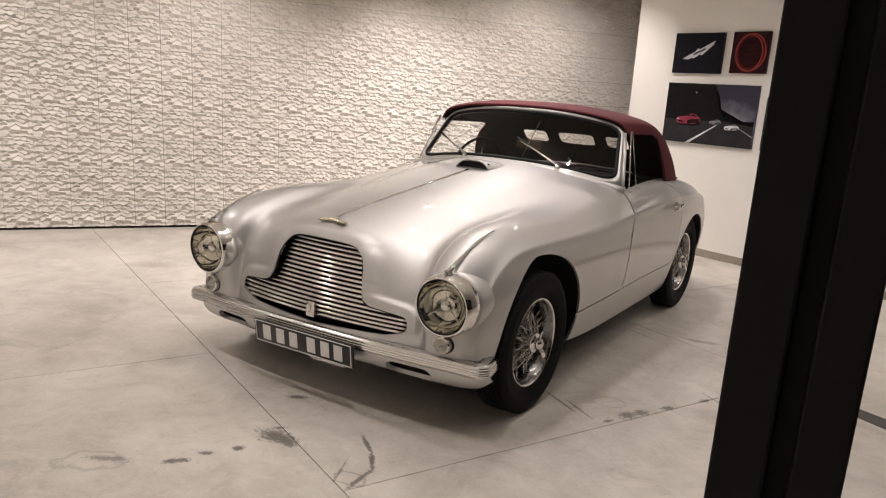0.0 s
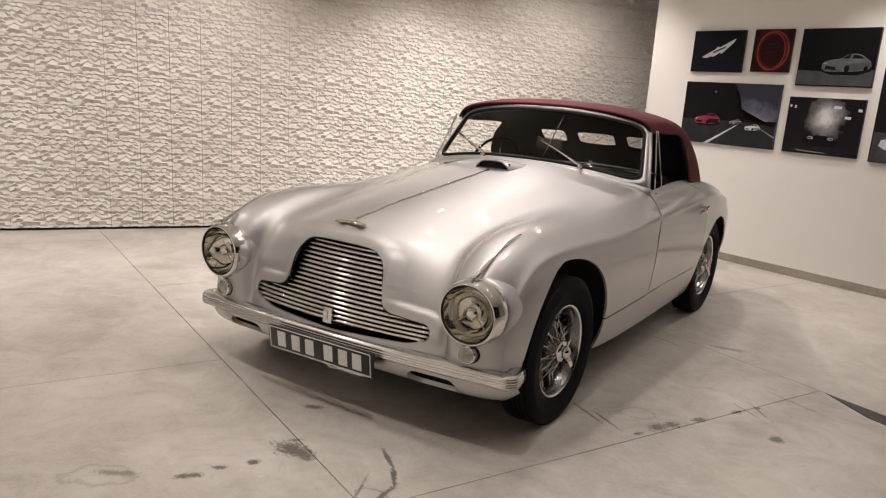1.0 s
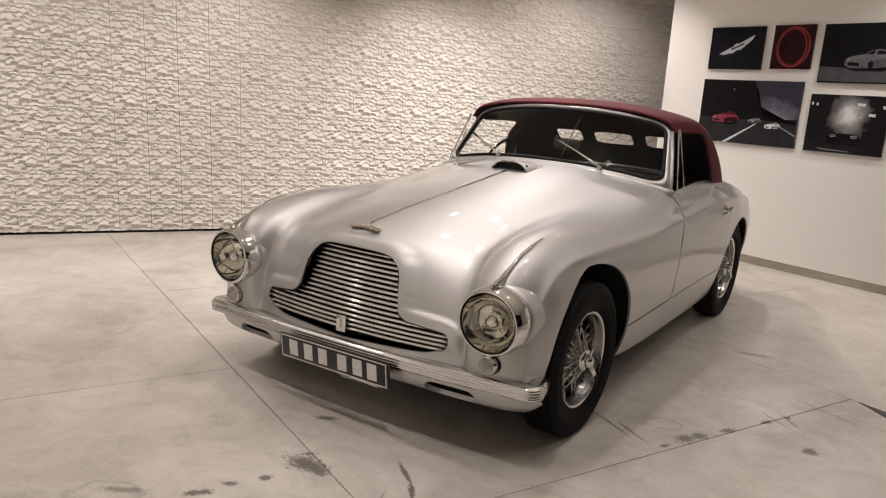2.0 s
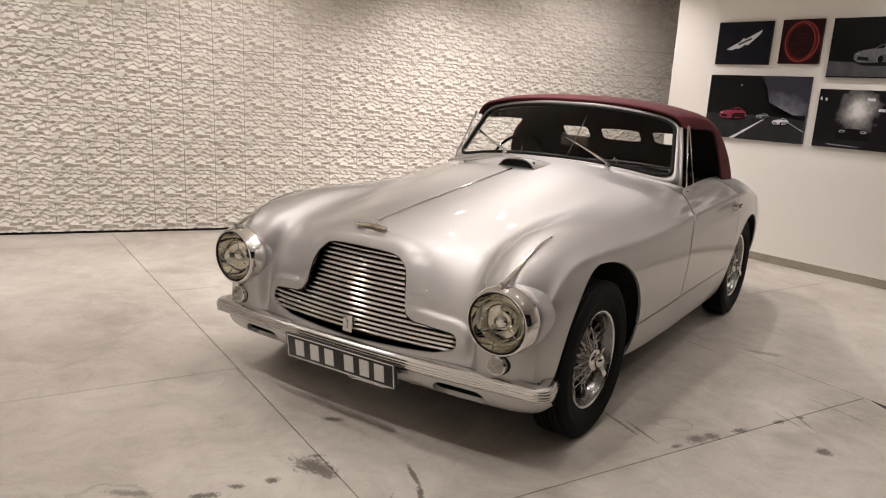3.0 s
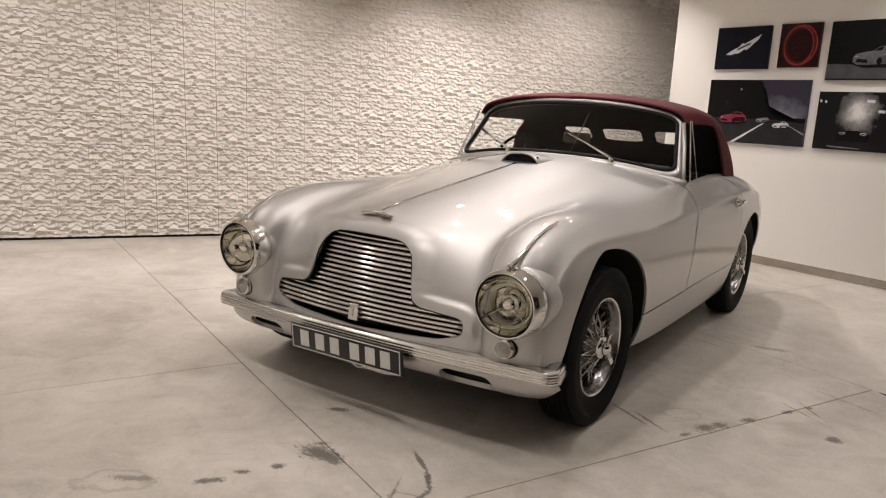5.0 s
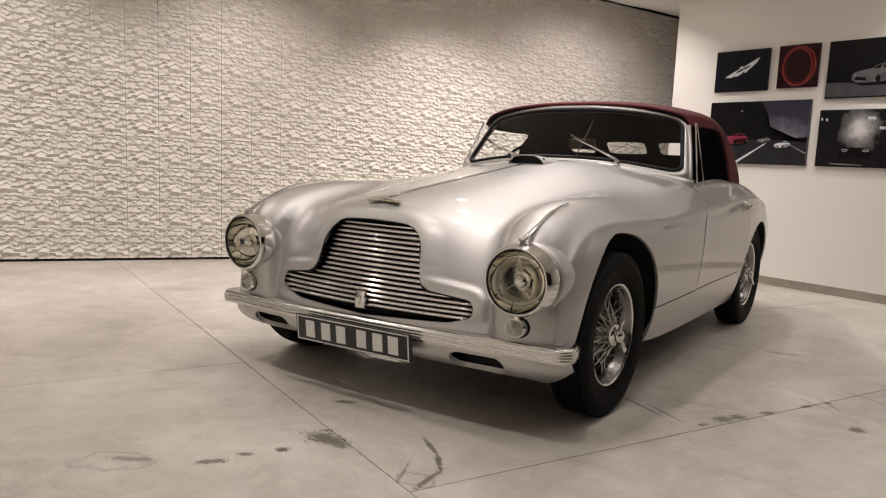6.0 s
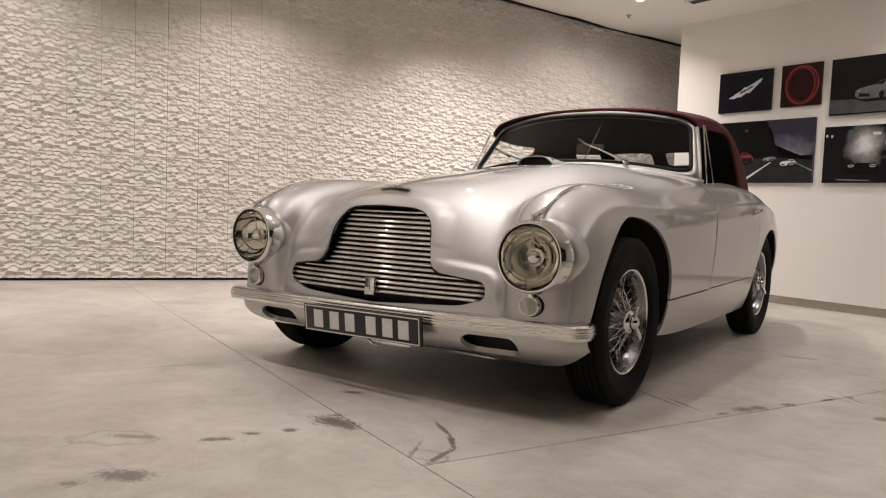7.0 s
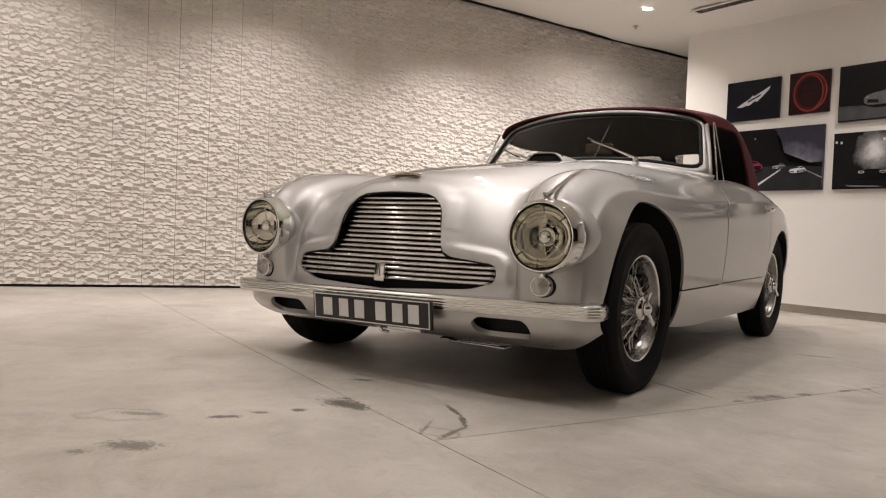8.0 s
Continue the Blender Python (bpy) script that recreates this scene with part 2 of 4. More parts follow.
def lathe(profile, steps=48, m=None, bm=None):
    """A turned body: profile of (radius, height) about z."""
    one = bmesh.new()
    rings = []
    for r, h in profile:
        if r < 1e-5:
            rings.append([one.verts.new((0, 0, h))])
        else:
            rings.append([one.verts.new((r * math.cos(2 * math.pi * k / steps), r * math.sin(2 * math.pi * k / steps), h)) for k in range(steps)])
    for a, b in zip(rings, rings[1:]):
        for k in range(steps):
            j = (k + 1) % steps
            quad = [a[k % len(a)], a[j % len(a)], b[j % len(b)], b[k % len(b)]]
            quad = list(dict.fromkeys(quad))
            if len(quad) > 2:
                one.faces.new(quad)
    if m is not None:
        bmesh.ops.transform(one, matrix=m, verts=one.verts)
    return join(bm, one)


def tube(points, radius, sides=10, closed=False, bm=None, flat=1.0, taper=None):
    """A round bar along points."""
    one = bmesh.new()
    pts = [Vector(p) for p in points]
    rings, up = [], Vector((0, 0, 1))
    for k, p in enumerate(pts):
        a = pts[k - 1] if k or closed else p
        b = pts[(k + 1) % len(pts)] if k + 1 < len(pts) or closed else p
        d = (b - a).normalized()
        s = d.cross(up)
        s = s.normalized() if s.length > 1e-4 else Vector((1, 0, 0))
        w = s.cross(d).normalized()
        r = radius * (taper(k / (len(pts) - 1)) if taper else 1)
        rings.append([one.verts.new(p + s * (r * math.cos(2 * math.pi * q / sides)) + w * (flat * r * math.sin(2 * math.pi * q / sides))) for q in range(sides)])
    pairs = list(zip(rings, rings[1:] + rings[:1])) if closed else list(zip(rings, rings[1:]))
    for a, b in pairs:
        for q in range(sides):
            one.faces.new((a[q], a[(q + 1) % sides], b[(q + 1) % sides], b[q]))
    if not closed:
        one.faces.new(rings[0][::-1])
        one.faces.new(rings[-1])
    return join(bm, one)


def sweep(points, profile, bm=None, closed_profile=True):
    """A profile of (outward, up) swept along a level path; outward is to the path's right."""
    one = bmesh.new()
    pts = [Vector(p) for p in points]
    rings = []
    for k, p in enumerate(pts):
        d = (pts[min(k + 1, len(pts) - 1)] - pts[max(k - 1, 0)])
        d.z = 0
        d.normalize()
        right = Vector((d.y, -d.x, 0))
        rings.append([one.verts.new(p + right * o + Vector((0, 0, u))) for o, u in profile])
    n_ = len(profile)
    for a, b in zip(rings, rings[1:]):
        for q in range(n_ if closed_profile else n_ - 1):
            one.faces.new((a[q], a[(q + 1) % n_], b[(q + 1) % n_], b[q]))
    if closed_profile:
        one.faces.new(rings[0][::-1])
        one.faces.new(rings[-1])
    return join(bm, one)


def prism(outline, z0, z1, bevel=0.0):
    """An upright prism over a plan outline."""
    bm = bmesh.new()
    f = bm.faces.new([bm.verts.new((x, y, z0)) for x, y in outline])
    r = bmesh.ops.extrude_face_region(bm, geom=[f])
    bmesh.ops.translate(bm, vec=(0, 0, z1 - z0), verts=[v for v in r["geom"] if isinstance(v, bmesh.types.BMVert)])
    if bevel:
        bmesh.ops.bevel(bm, geom=bm.edges[:], offset=bevel, segments=2, affect="EDGES", profile=0.5)
    return bm


# ---------------------------------------------------------------- room
def wall(name, origin, angle, s0, s1, thick, z0, z1, mat, label):
    """A straight wall whose room face lies on the line, its body behind (to the left)."""
    o = [along(origin, angle, s0), along(origin, angle, s1), along(origin, angle, s1, thick), along(origin, angle, s0, thick)]
    ob = mesh_object(name, prism([(p.x, p.y) for p in o], z0, z1), mat, False)
    return tagged(ob, label, "wall", kind="structure")


wall_tiled = wall("wall_tiled", TILE_AT, TILE_DIR, -2.4, 7.3, 0.2, -0.05, 3.8, BLACK, "wall clad in sculpted plaster tiles with dark joints")
wall("wall_white", WHITE_AT, WHITE_DIR, -1.12, 6.0, 0.25, 0.0, 3.2, WHITE_PAINT, "warm white painted gallery wall")
# added walls close the room out of view: white bounces light, dark holds it back
wall("wall_plain", TILE_AT, TILE_DIR, -7.0, -2.4, 0.2, 0, 3.9, WHITE_PAINT, "unseen white wall added beside the tiled wall to bounce light")
wall("wall_back", Vector((-3.2, 7.5)), radians(-16.5), 0, 5.0, 0.2, 0, 3.4, WHITE_PAINT, "plain painted wall closing the recess")
wall("wall_east", Vector((6.3, 2.9)), radians(-100), -0.5, 9.5, 0.2, 0, 4.0, UNSEEN_DARK, "unseen dark wall added along the side to keep reflections dark")
wall("wall_south", Vector((5.5, -6.3)), radians(180), -0.5, 14.0, 0.2, 0, 4.2, WHITE_PAINT, "unseen white wall added across the showroom to bounce light")
wall("wall_west", Vector((-8.4, -6.3)), radians(85), -0.5, 3.0, 0.2, 0, 4.2, UNSEEN_DARK, "unseen dark wall added on the short side to keep reflections dark")

bm = bmesh.new()
low_ = [[bm.verts.new((-9.2 + 0.25 * i, -7.2 + 0.25 * j, ceiling_z(-9.2 + 0.25 * i, -7.2 + 0.25 * j))) for i in range(69)] for j in range(59)]
for j in range(58):
    for i in range(68):
        bm.faces.new((low_[j][i], low_[j][i + 1], low_[j + 1][i + 1], low_[j + 1][i]))
r = bmesh.ops.extrude_face_region(bm, geom=bm.faces[:])
bmesh.ops.translate(bm, vec=(0, 0, 0.2), verts=[v for v in r["geom"] if isinstance(v, bmesh.types.BMVert)])
tagged(mesh_object("ceiling", bm, CEILING_PAINT, True), "smooth warm white plaster ceiling", "ceiling", kind="structure")

# skirting of the white wall
bm = bmesh.new()
o = [along(WHITE_AT, WHITE_DIR, s, d) for s, d in ((-1.12, -0.004), (6.0, -0.004), (6.0, 0.03), (-1.12, 0.03))]
tagged(mesh_object("baseboard", prism([(p.x, p.y) for p in o], 0.004, 0.075, 0.002), SKIRTING, False), "brushed metal skirting along the white wall", "baseboard", kind="structure")
# black tube that paints in the shadow gap where the tiles meet the ceiling
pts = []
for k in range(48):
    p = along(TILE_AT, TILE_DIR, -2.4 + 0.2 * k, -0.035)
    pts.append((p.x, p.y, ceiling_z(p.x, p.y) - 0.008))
tagged(mesh_object("trim", tube(pts, 0.018, 6), BLACK, False), "black strip drawn as the shadow gap under the ceiling", "trim", kind="structure")

# floor: large cast slabs with sawn joints
floor = mesh_object("floor", box(18, 17, 0.1, m=pose(-0.5, 0.3, -0.056)), BLACK, False)
tagged(floor, "polished beige concrete floor with sawn joints", "floor", kind="structure")
JA, JB = FLOOR_DIR, radians(63.2)
J0 = Vector((0.64, -0.976))


def slab_point(a, b):
    return (J0.x + math.cos(JA) * a + math.cos(JB) * b, J0.y + math.sin(JA) * a + math.sin(JB) * b)


GAP = 0.0019
ROWS_B = [(-6.4, -3.2), (-3.2, 0.0), (0.0, 2.635), (2.635, 5.3), (5.3, 8.0)]
SHIFT = [0.0, -1.53, 0.0, -1.53, 0.0]
for (b0, b1), sh in zip(ROWS_B, SHIFT):
    for k in range(-3, 3):
        a0, a1 = sh + 3.0 * k, sh + 3.0 * (k + 1)
        o = [slab_point(a0 + GAP, b0 + GAP), slab_point(a1 - GAP, b0 + GAP), slab_point(a1 - GAP, b1 - GAP), slab_point(a0 + GAP, b1 - GAP)]
        bm = prism(o, -0.012, 0.0, 0.0015)
        part("slab", bm, CONCRETE, floor, smooth=False)

# a dark wedge on the floor at the far joint, widening to one side
o = [(1.86, 1.357), (2.60, 1.06), (2.56, 0.93), (2.06, 1.165)]
tagged(mesh_object("floor_strip", prism(o, -0.01, 0.003), DRUM, False), "dark wedge on the floor", "floor strip", kind="structure")

# sculpted tiles: one relief, shared by all


def tile_mesh():
    """A plaster tile moulded into flat plates that lean up, down and aside."""
    dice = random.Random(23)
    wx, wz = 0.2665 - 0.003, 0.271 - 0.003
    plates = []
    for j in range(9):
        for i in range(5):
            x = (i + 0.5 * (j % 2) + dice.uniform(0.15, 0.85)) / 5 % 1.0
            z = (j + dice.uniform(0.2, 0.8)) / 9
            down = dice.random() < 0.42
            lean = -dice.uniform(0.60, 0.95) if down else dice.uniform(0.15, 0.60)
            plates.append((x, z, 0.009 + dice.uniform(-0.004, 0.004), lean, dice.uniform(-0.30, 0.30), 1.25 if down else 1.0))
    plates.append((0.94, 0.93, 0.006, -0.6, 0.1, 0.8))
    n_ = 44
    bm = bmesh.new()
    grid = []
    for j in range(n_ + 1):
        row = []
        for i in range(n_ + 1):
            x, z = i / n_, j / n_
            total, height = 0.0, 0.0
            for px_, pz_, level, lean, aside, weight in plates:
                dx, dz = (x - px_ + 0.5) % 1.0 - 0.5, (z - pz_ + 0.5) % 1.0 - 0.5
                d = (abs(dx) * 0.58 + abs(dx + 0.5 * dz) * 0.24 + abs(dz) * 1.15) * weight
                k = math.exp(-110.0 * d)
                total, height = total + k, height + k * (level - lean * dz * wz + aside * dx * wx)
            row.append(bm.verts.new(((x - 0.5) * wx, -0.006 - max(0.001, height / total), (z - 0.5) * wz)))
        grid.append(row)
    for j in range(n_):
        for i in range(n_):
            bm.faces.new((grid[j][i], grid[j][i + 1], grid[j + 1][i + 1], grid[j + 1][i]))
    r = bmesh.ops.extrude_edge_only(bm, edges=[e for e in bm.edges if e.is_boundary])
    for v in r["geom"]:
        if isinstance(v, bmesh.types.BMVert):
            v.co.y = -0.001
    me = bpy.data.meshes.new("wall_tile")
    bmesh.ops.recalc_face_normals(bm, faces=bm.faces)
    bm.to_mesh(me)
    bm.free()
    me.materials.append(WALL_TILE)
    return me


tile_data = tile_mesh()
for row in range(12):
    for col in range(-3, 28):
        s_ = -0.687 + (col + 0.5) * 0.2665
        p = along(TILE_AT, TILE_DIR, s_, 0)
        z = 0.022 + (row + 0.5) * 0.271
        if z - 0.12 > ceiling_z(p.x, p.y):
            continue
        t = new("wall_tile", tile_data)
        t.parent = wall_tiled
        t.matrix_world = pose(p.x, p.y, z, 0, 0, math.degrees(TILE_DIR))

# ---------------------------------------------------------------- smooth surfaces through feature lines


def bspline(k, n_):
    """Weights of the clamped uniform cubic B-spline with n_ control points at k samples."""
    knots = np.concatenate([np.zeros(3), np.linspace(0, 1, n_ - 2), np.ones(3)])
    t = np.clip(np.linspace(0, 1, k), 0, 1 - 1e-9)
    w = np.array([(knots[i] <= t) & (t < knots[i + 1]) for i in range(len(knots) - 1)], float).T
    for d in range(1, 4):
        nw = np.zeros((k, len(knots) - 1 - d))
        for i in range(nw.shape[1]):
            a, b = knots[i + d] - knots[i], knots[i + d + 1] - knots[i + 1]
            if a > 0:
                nw[:, i] += (t - knots[i]) / a * w[:, i]
            if b > 0:
                nw[:, i] += (knots[i + d + 1] - t) / b * w[:, i + 1]
        w = nw
    return w


def surface(lines, nu, nv, pull=0.75, rounds=2):
    """A smooth grid [nu, nv, 3] near the feature lines (each a run of (x, y, z) stations)."""
    net = np.array(lines, float).transpose(1, 0, 2)
    su, sv = net.shape[:2]
    bu, bv = bspline(nu, su), bspline(nv, sv)
    gu, gv = bspline(4 * su + 1, su), bspline(4 * sv + 1, sv)
    iu = [int(np.argmax(gu[:, i])) for i in range(su)]
    iv = [int(np.argmax(gv[:, i])) for i in range(sv)]
    ctrl = net.copy()
    for _ in range(rounds):
        at = np.einsum("ai,bj,ijk->abk", gu[iu], gv[iv], ctrl)
        ctrl = ctrl + pull * (net - at)
    return np.einsum("ai,bj,ijk->abk", bu, bv, ctrl)


def cut(grid, tests):
    """The faces of a grid where every test is positive; the grid is drawn onto each test's zero line."""
    g = grid.copy()
    nu, nv = g.shape[:2]
    ok = np.ones((nu, nv), bool)
    edge = np.zeros((nu, nv), bool)
    for test in tests:
        s = test(g.reshape(-1, 3)).reshape(nu, nv).copy()
        done = np.zeros((nu, nv), bool)
        for du, dv in ((1, 0), (0, 1)):
            a, b = s[:nu - du, :nv - dv], s[du:, dv:]
            for i, j in zip(*np.nonzero(a * b < 0)):
                i2, j2 = i + du, j + dv
                s0, s1 = s[i, j], s[i2, j2]
                if s0 * s1 >= 0:
                    continue
                t = s0 / (s0 - s1)
                p = g[i, j] * (1 - t) + g[i2, j2] * t
                q = (i, j) if t < 0.5 else (i2, j2)
                if done[q]:
                    continue
                g[q], s[q], done[q] = p, 0.0, True
        ok &= s >= -1e-9
        edge |= done
    return g, ok


def grid_mesh(g, ok, mirror=False, bm=None):
    one = bmesh.new()
    nu, nv = g.shape[:2]
    for sx in ((1, -1) if mirror else (1,)):
        vs = {}

        def vert(i, j):
            if (i, j) not in vs:
                vs[i, j] = one.verts.new((sx * g[i, j, 0], g[i, j, 1], g[i, j, 2]))
            return vs[i, j]
        for i in range(nu - 1):
            for j in range(nv - 1):
                q = [(i, j), (i + 1, j), (i + 1, j + 1), (i, j + 1)]
                q = [c for c in q if ok[c]]
                if len(q) < 3:
                    continue
                f = [vert(*c) for c in (q if sx > 0 else q[::-1])]
                one.faces.new(f)
    bmesh.ops.remove_doubles(one, verts=one.verts, dist=2e-4)
    bmesh.ops.dissolve_degenerate(one, dist=1e-5, edges=one.edges)
    bmesh.ops.recalc_face_normals(one, faces=one.faces)
    return join(bm, one)


def weld(bm):
    bmesh.ops.remove_doubles(bm, verts=bm.verts, dist=3e-4)
    bmesh.ops.recalc_face_normals(bm, faces=bm.faces)
    return bm


def hem(bm, depth):
    """Fold the open edges inwards, so that a sheet shows its thickness."""
    bm.normal_update()
    rim = [e for e in bm.edges if e.is_boundary]
    for e in rim:
        e.smooth = False
    src = {v: v.normal.copy() for e in rim for v in e.verts}
    pos = {tuple(round(c, 6) for c in v.co): nn for v, nn in src.items()}
    r = bmesh.ops.extrude_edge_only(bm, edges=rim)
    for v in r["geom"]:
        if isinstance(v, bmesh.types.BMVert):
            v.co -= depth * pos.get(tuple(round(c, 6) for c in v.co), Vector())
    return bm


def polygon_distance(px, py, poly):
    """Signed distance to a closed outline: negative inside."""
    poly = np.array(poly)
    d = np.full(px.shape, 1e9)
    inside = np.zeros(px.shape, bool)
    for (x0, y0), (x1, y1) in zip(poly, np.roll(poly, -1, 0)):
        ex, ey = x1 - x0, y1 - y0
        t = np.clip(((px - x0) * ex + (py - y0) * ey) / (ex * ex + ey * ey), 0, 1)
        d = np.minimum(d, np.hypot(px - x0 - t * ex, py - y0 - t * ey))
        cross = ((y0 > py) != (y1 > py)) & (px < (x1 - x0) * (py - y0) / (y1 - y0 + 1e-12) + x0)
        inside ^= cross
    return np.where(inside, -d, d)


def rounded(corners, radii, steps=6):
    """An outline with rounded corners."""
    out = []
    n_ = len(corners)
    for k, (c, r) in enumerate(zip(corners, radii)):
        p, a, b = Vector(c), Vector(corners[k - 1]), Vector(corners[(k + 1) % n_])
        u, v = (a - p).normalized(), (b - p).normalized()
        if r <= 0:
            out.append((p.x, p.y))
            continue
        for q in range(steps + 1):
            t = q / steps
            w = (p + u * r) * (1 - t) ** 2 + p * (2 * t * (1 - t)) + (p + v * r) * t ** 2
            out.append((w.x, w.y))
    return out


# ---------------------------------------------------------------- the car
car = new("convertible_car")
car.matrix_world = pose(0.008, 0.0, 0.0, 0, 0, -1.3)
tagged(car, "silver 1950s two-door convertible with closed red canvas hood", "car")
FRONT_Y, REAR_Y, HUB_Z, TYRE_R = 0.09, 2.43, 0.335, 0.342

# feature lines of the left half, nose to tail
centre = [(0, -.465, .36), (0, -.464, .50), (0, -.428, .70), (0, -.372, .815), (0, -.25, .865), (0, .10, .918), (0, .60, .985), (0, 1.06, 1.045), (0, 1.6, 1.06), (0, 2.3, .98), (0, 2.9, .87), (0, 3.30, .62), (0, 3.36, .36)]
bonnet_edge = [(.36, -.452, .36), (.36, -.445, .50), (.35, -.400, .66), (.33, -.335, .775), (.31, -.21, .84), (.30, .10, .897), (.30, .60, .972), (.31, 1.06, 1.032), (.3, 1.6, 1.05), (.3, 2.3, .97), (.3, 2.9, .86), (.28, 3.27, .62), (.27, 3.33, .36)]
flute = [(.548, -.405, .36), (.550, -.385, .50), (.540, -.330, .62), (.51, -.275, .71), (.49, -.17, .78), (.47, .10, .845), (.47, .60, .925), (.49, 1.06, .995), (.5, 1.6, 1.02), (.5, 2.3, .955), (.5, 2.9, .84), (.48, 3.2, .6), (.47, 3.27, .36)]
wing_inner = [(.598, -.434, .36), (.594, -.442, .50), (.592, -.436, .64), (.586, -.350, .768), (.58, -.16, .848), (.585, .10, .885), (.60, .60, .908), (.64, 1.06, .966), (.66, 1.6, 1.0), (.66, 2.3, .96), (.63, 2.9, .84), (.58, 3.17, .6), (.56, 3.22, .36)]
wing_crown = [(.73, -.432, .36), (.73, -.440, .50), (.73, -.440, .64), (.72, -.396, .764), (.71, -.20, .855), (.71, .10, .892), (.72, .60, .880), (.76, 1.06, .922), (.785, 1.6, .955), (.80, 2.3, .945), (.76, 2.9, .83), (.68, 3.12, .6), (.66, 3.17, .36)]
shoulder = [(.826, -.402, .36), (.828, -.392, .48), (.828, -.365, .60), (.826, -.285, .705), (.832, -.10, .785), (.85, .12, .805), (.87, .60, .80), (.88, 1.06, .815), (.89, 1.6, .84), (.905, 2.3, .86), (.86, 2.9, .76), (.76, 3.05, .56), (.72, 3.1, .36)]
flank = [(.855, -.31, .36), (.862, -.29, .48), (.868, -.22, .58), (.872, -.13, .64), (.88, .02, .66), (.89, .20, .665), (.90, .60, .65), (.905, 1.06, .645), (.915, 1.6, .65), (.93, 2.3, .66), (.89, 2.9, .6), (.79, 3.03, .48), (.75, 3.08, .36)]
skirt = [(.858, -.290, .345), (.862, -.270, .40), (.866, -.19, .44), (.87, -.10, .46), (.875, .05, .455), (.885, .22, .44), (.885, .60, .395), (.885, 1.06, .385), (.89, 1.6, .39), (.91, 2.3, .41), (.87, 2.9, .40), (.78, 3.0, .38), (.74, 3.05, .34)]
sill = [(.84, -.265, .335), (.84, -.240, .345), (.835, -.15, .31), (.84, -.07, .31), (.84, .08, .30), (.84, .25, .27), (.83, .60, .21), (.835, 1.06, .20), (.84, 1.6, .20), (.84, 2.3, .21), (.80, 2.9, .24), (.72, 2.97, .28), (.69, 3.0, .30)]


def between(a, b, k):
    """A feature line k of the way from one to another."""
    return [tuple(u + (v - u) * k for u, v in zip(p, q)) for p, q in zip(a, b)]


# a tight edge where the lamp face turns into the flank, fading out above the lamp
lamp_face = [(.808, -.409, .36), (.810, -.404, .48), (.810, -.384, .60), (.80, -.315, .717)] + between(wing_crown, shoulder, 0.72)[4:]
lamp_edge = [(.837, -.388, .36), (.839, -.376, .48), (.840, -.345, .60), (.843, -.26, .69)] + between(shoulder, flank, 0.26)[4:]
BODY = surface([centre, bonnet_edge, flute, wing_inner, wing_crown, lamp_face, shoulder, lamp_edge, flank, skirt, sill], 260, 130)

GRILLE = rounded([(0, .372), (.40, .392), (.508, .424), (.502, .494), (.31, .519), (.282, .532), (.238, .742), (.15, .764), (0, .770)], [0, 0, .03, .03, 0, .03, .075, 0, 0])
GRILLE_FULL = GRILLE + [(-x, z) for x, z in GRILLE[::-1]]
# a raised band frames the grille, with a soft shoulder outside
flat_ = BODY.reshape(-1, 3)
off_ = polygon_distance(np.abs(flat_[:, 0]), flat_[:, 2], GRILLE + [(-0.05, .770), (-0.05, .372)])
ease = lambda t: np.clip(t, 0, 1) ** 2 * (3 - 2 * np.clip(t, 0, 1))
flat_[:, 1] -= 0.016 * ease((0.056 - off_) / 0.020) * ease((flat_[:, 2] - 0.40) / 0.05) * (flat_[:, 1] < -0.2)
# a groove parts the nose from each lamp pod
flat_[:, 1] += 0.014 * np.exp(-((np.abs(flat_[:, 0]) - 0.572) / 0.020) ** 2) * ease((flat_[:, 2] - 0.36) / 0.06) * ease((0.74 - flat_[:, 2]) / 0.12) * (flat_[:, 1] < -0.2)
DOOR = rounded([(1.145, .395), (2.04, .405), (2.07, .90), (1.70, 1.05), (1.31, 1.05), (1.28, .88), (1.165, .72)], [.03, .05, .05, 0, 0, .06, .1])


def front_only(f):
    return lambda p: np.where(p[:, 1] < -0.2, f(p), 1.0)


def side_only(f):
    return lambda p: np.where(p[:, 0] > 0.62, f(p), 1.0)


def arch(p):
    """Front wheel opening: leaning forward edge, rounder rear edge, straight below the hub."""
    dy, dz = p[:, 1] - 0.06, np.maximum(p[:, 2] - HUB_Z, 0)
    ahead = ((np.abs(dy) / 0.335) ** 1.65 + (dz / 0.425) ** 1.65) ** (1 / 1.65) - 1
    behind = ((np.abs(dy) / 0.475) ** 2.2 + (dz / 0.425) ** 2.2) ** (1 / 2.2) - 1
    return np.where(dy < 0, ahead, behind) * 0.4


front_arch = side_only(arch)
rear_arch = side_only(lambda p: np.hypot(p[:, 1] - REAR_Y, (p[:, 2] - HUB_Z) * 1.03) - 0.375)
grille_hole = front_only(lambda p: polygon_distance(np.abs(p[:, 0]), p[:, 2], GRILLE + [(-0.05, .768), (-0.05, .372)]))
lamp_hole = front_only(lambda p: np.hypot(np.abs(p[:, 0]) - 0.712, p[:, 2] - 0.606) - 0.129)
cockpit = lambda p: np.where((p[:, 1] > 0.9) & (p[:, 1] < 2.6), np.maximum(np.maximum(1.205 + 0.125 * (np.abs(p[:, 0]) / 0.71) ** 2.4 - p[:, 1], p[:, 1] - 2.42), np.abs(p[:, 0]) - 0.765), 1.0)


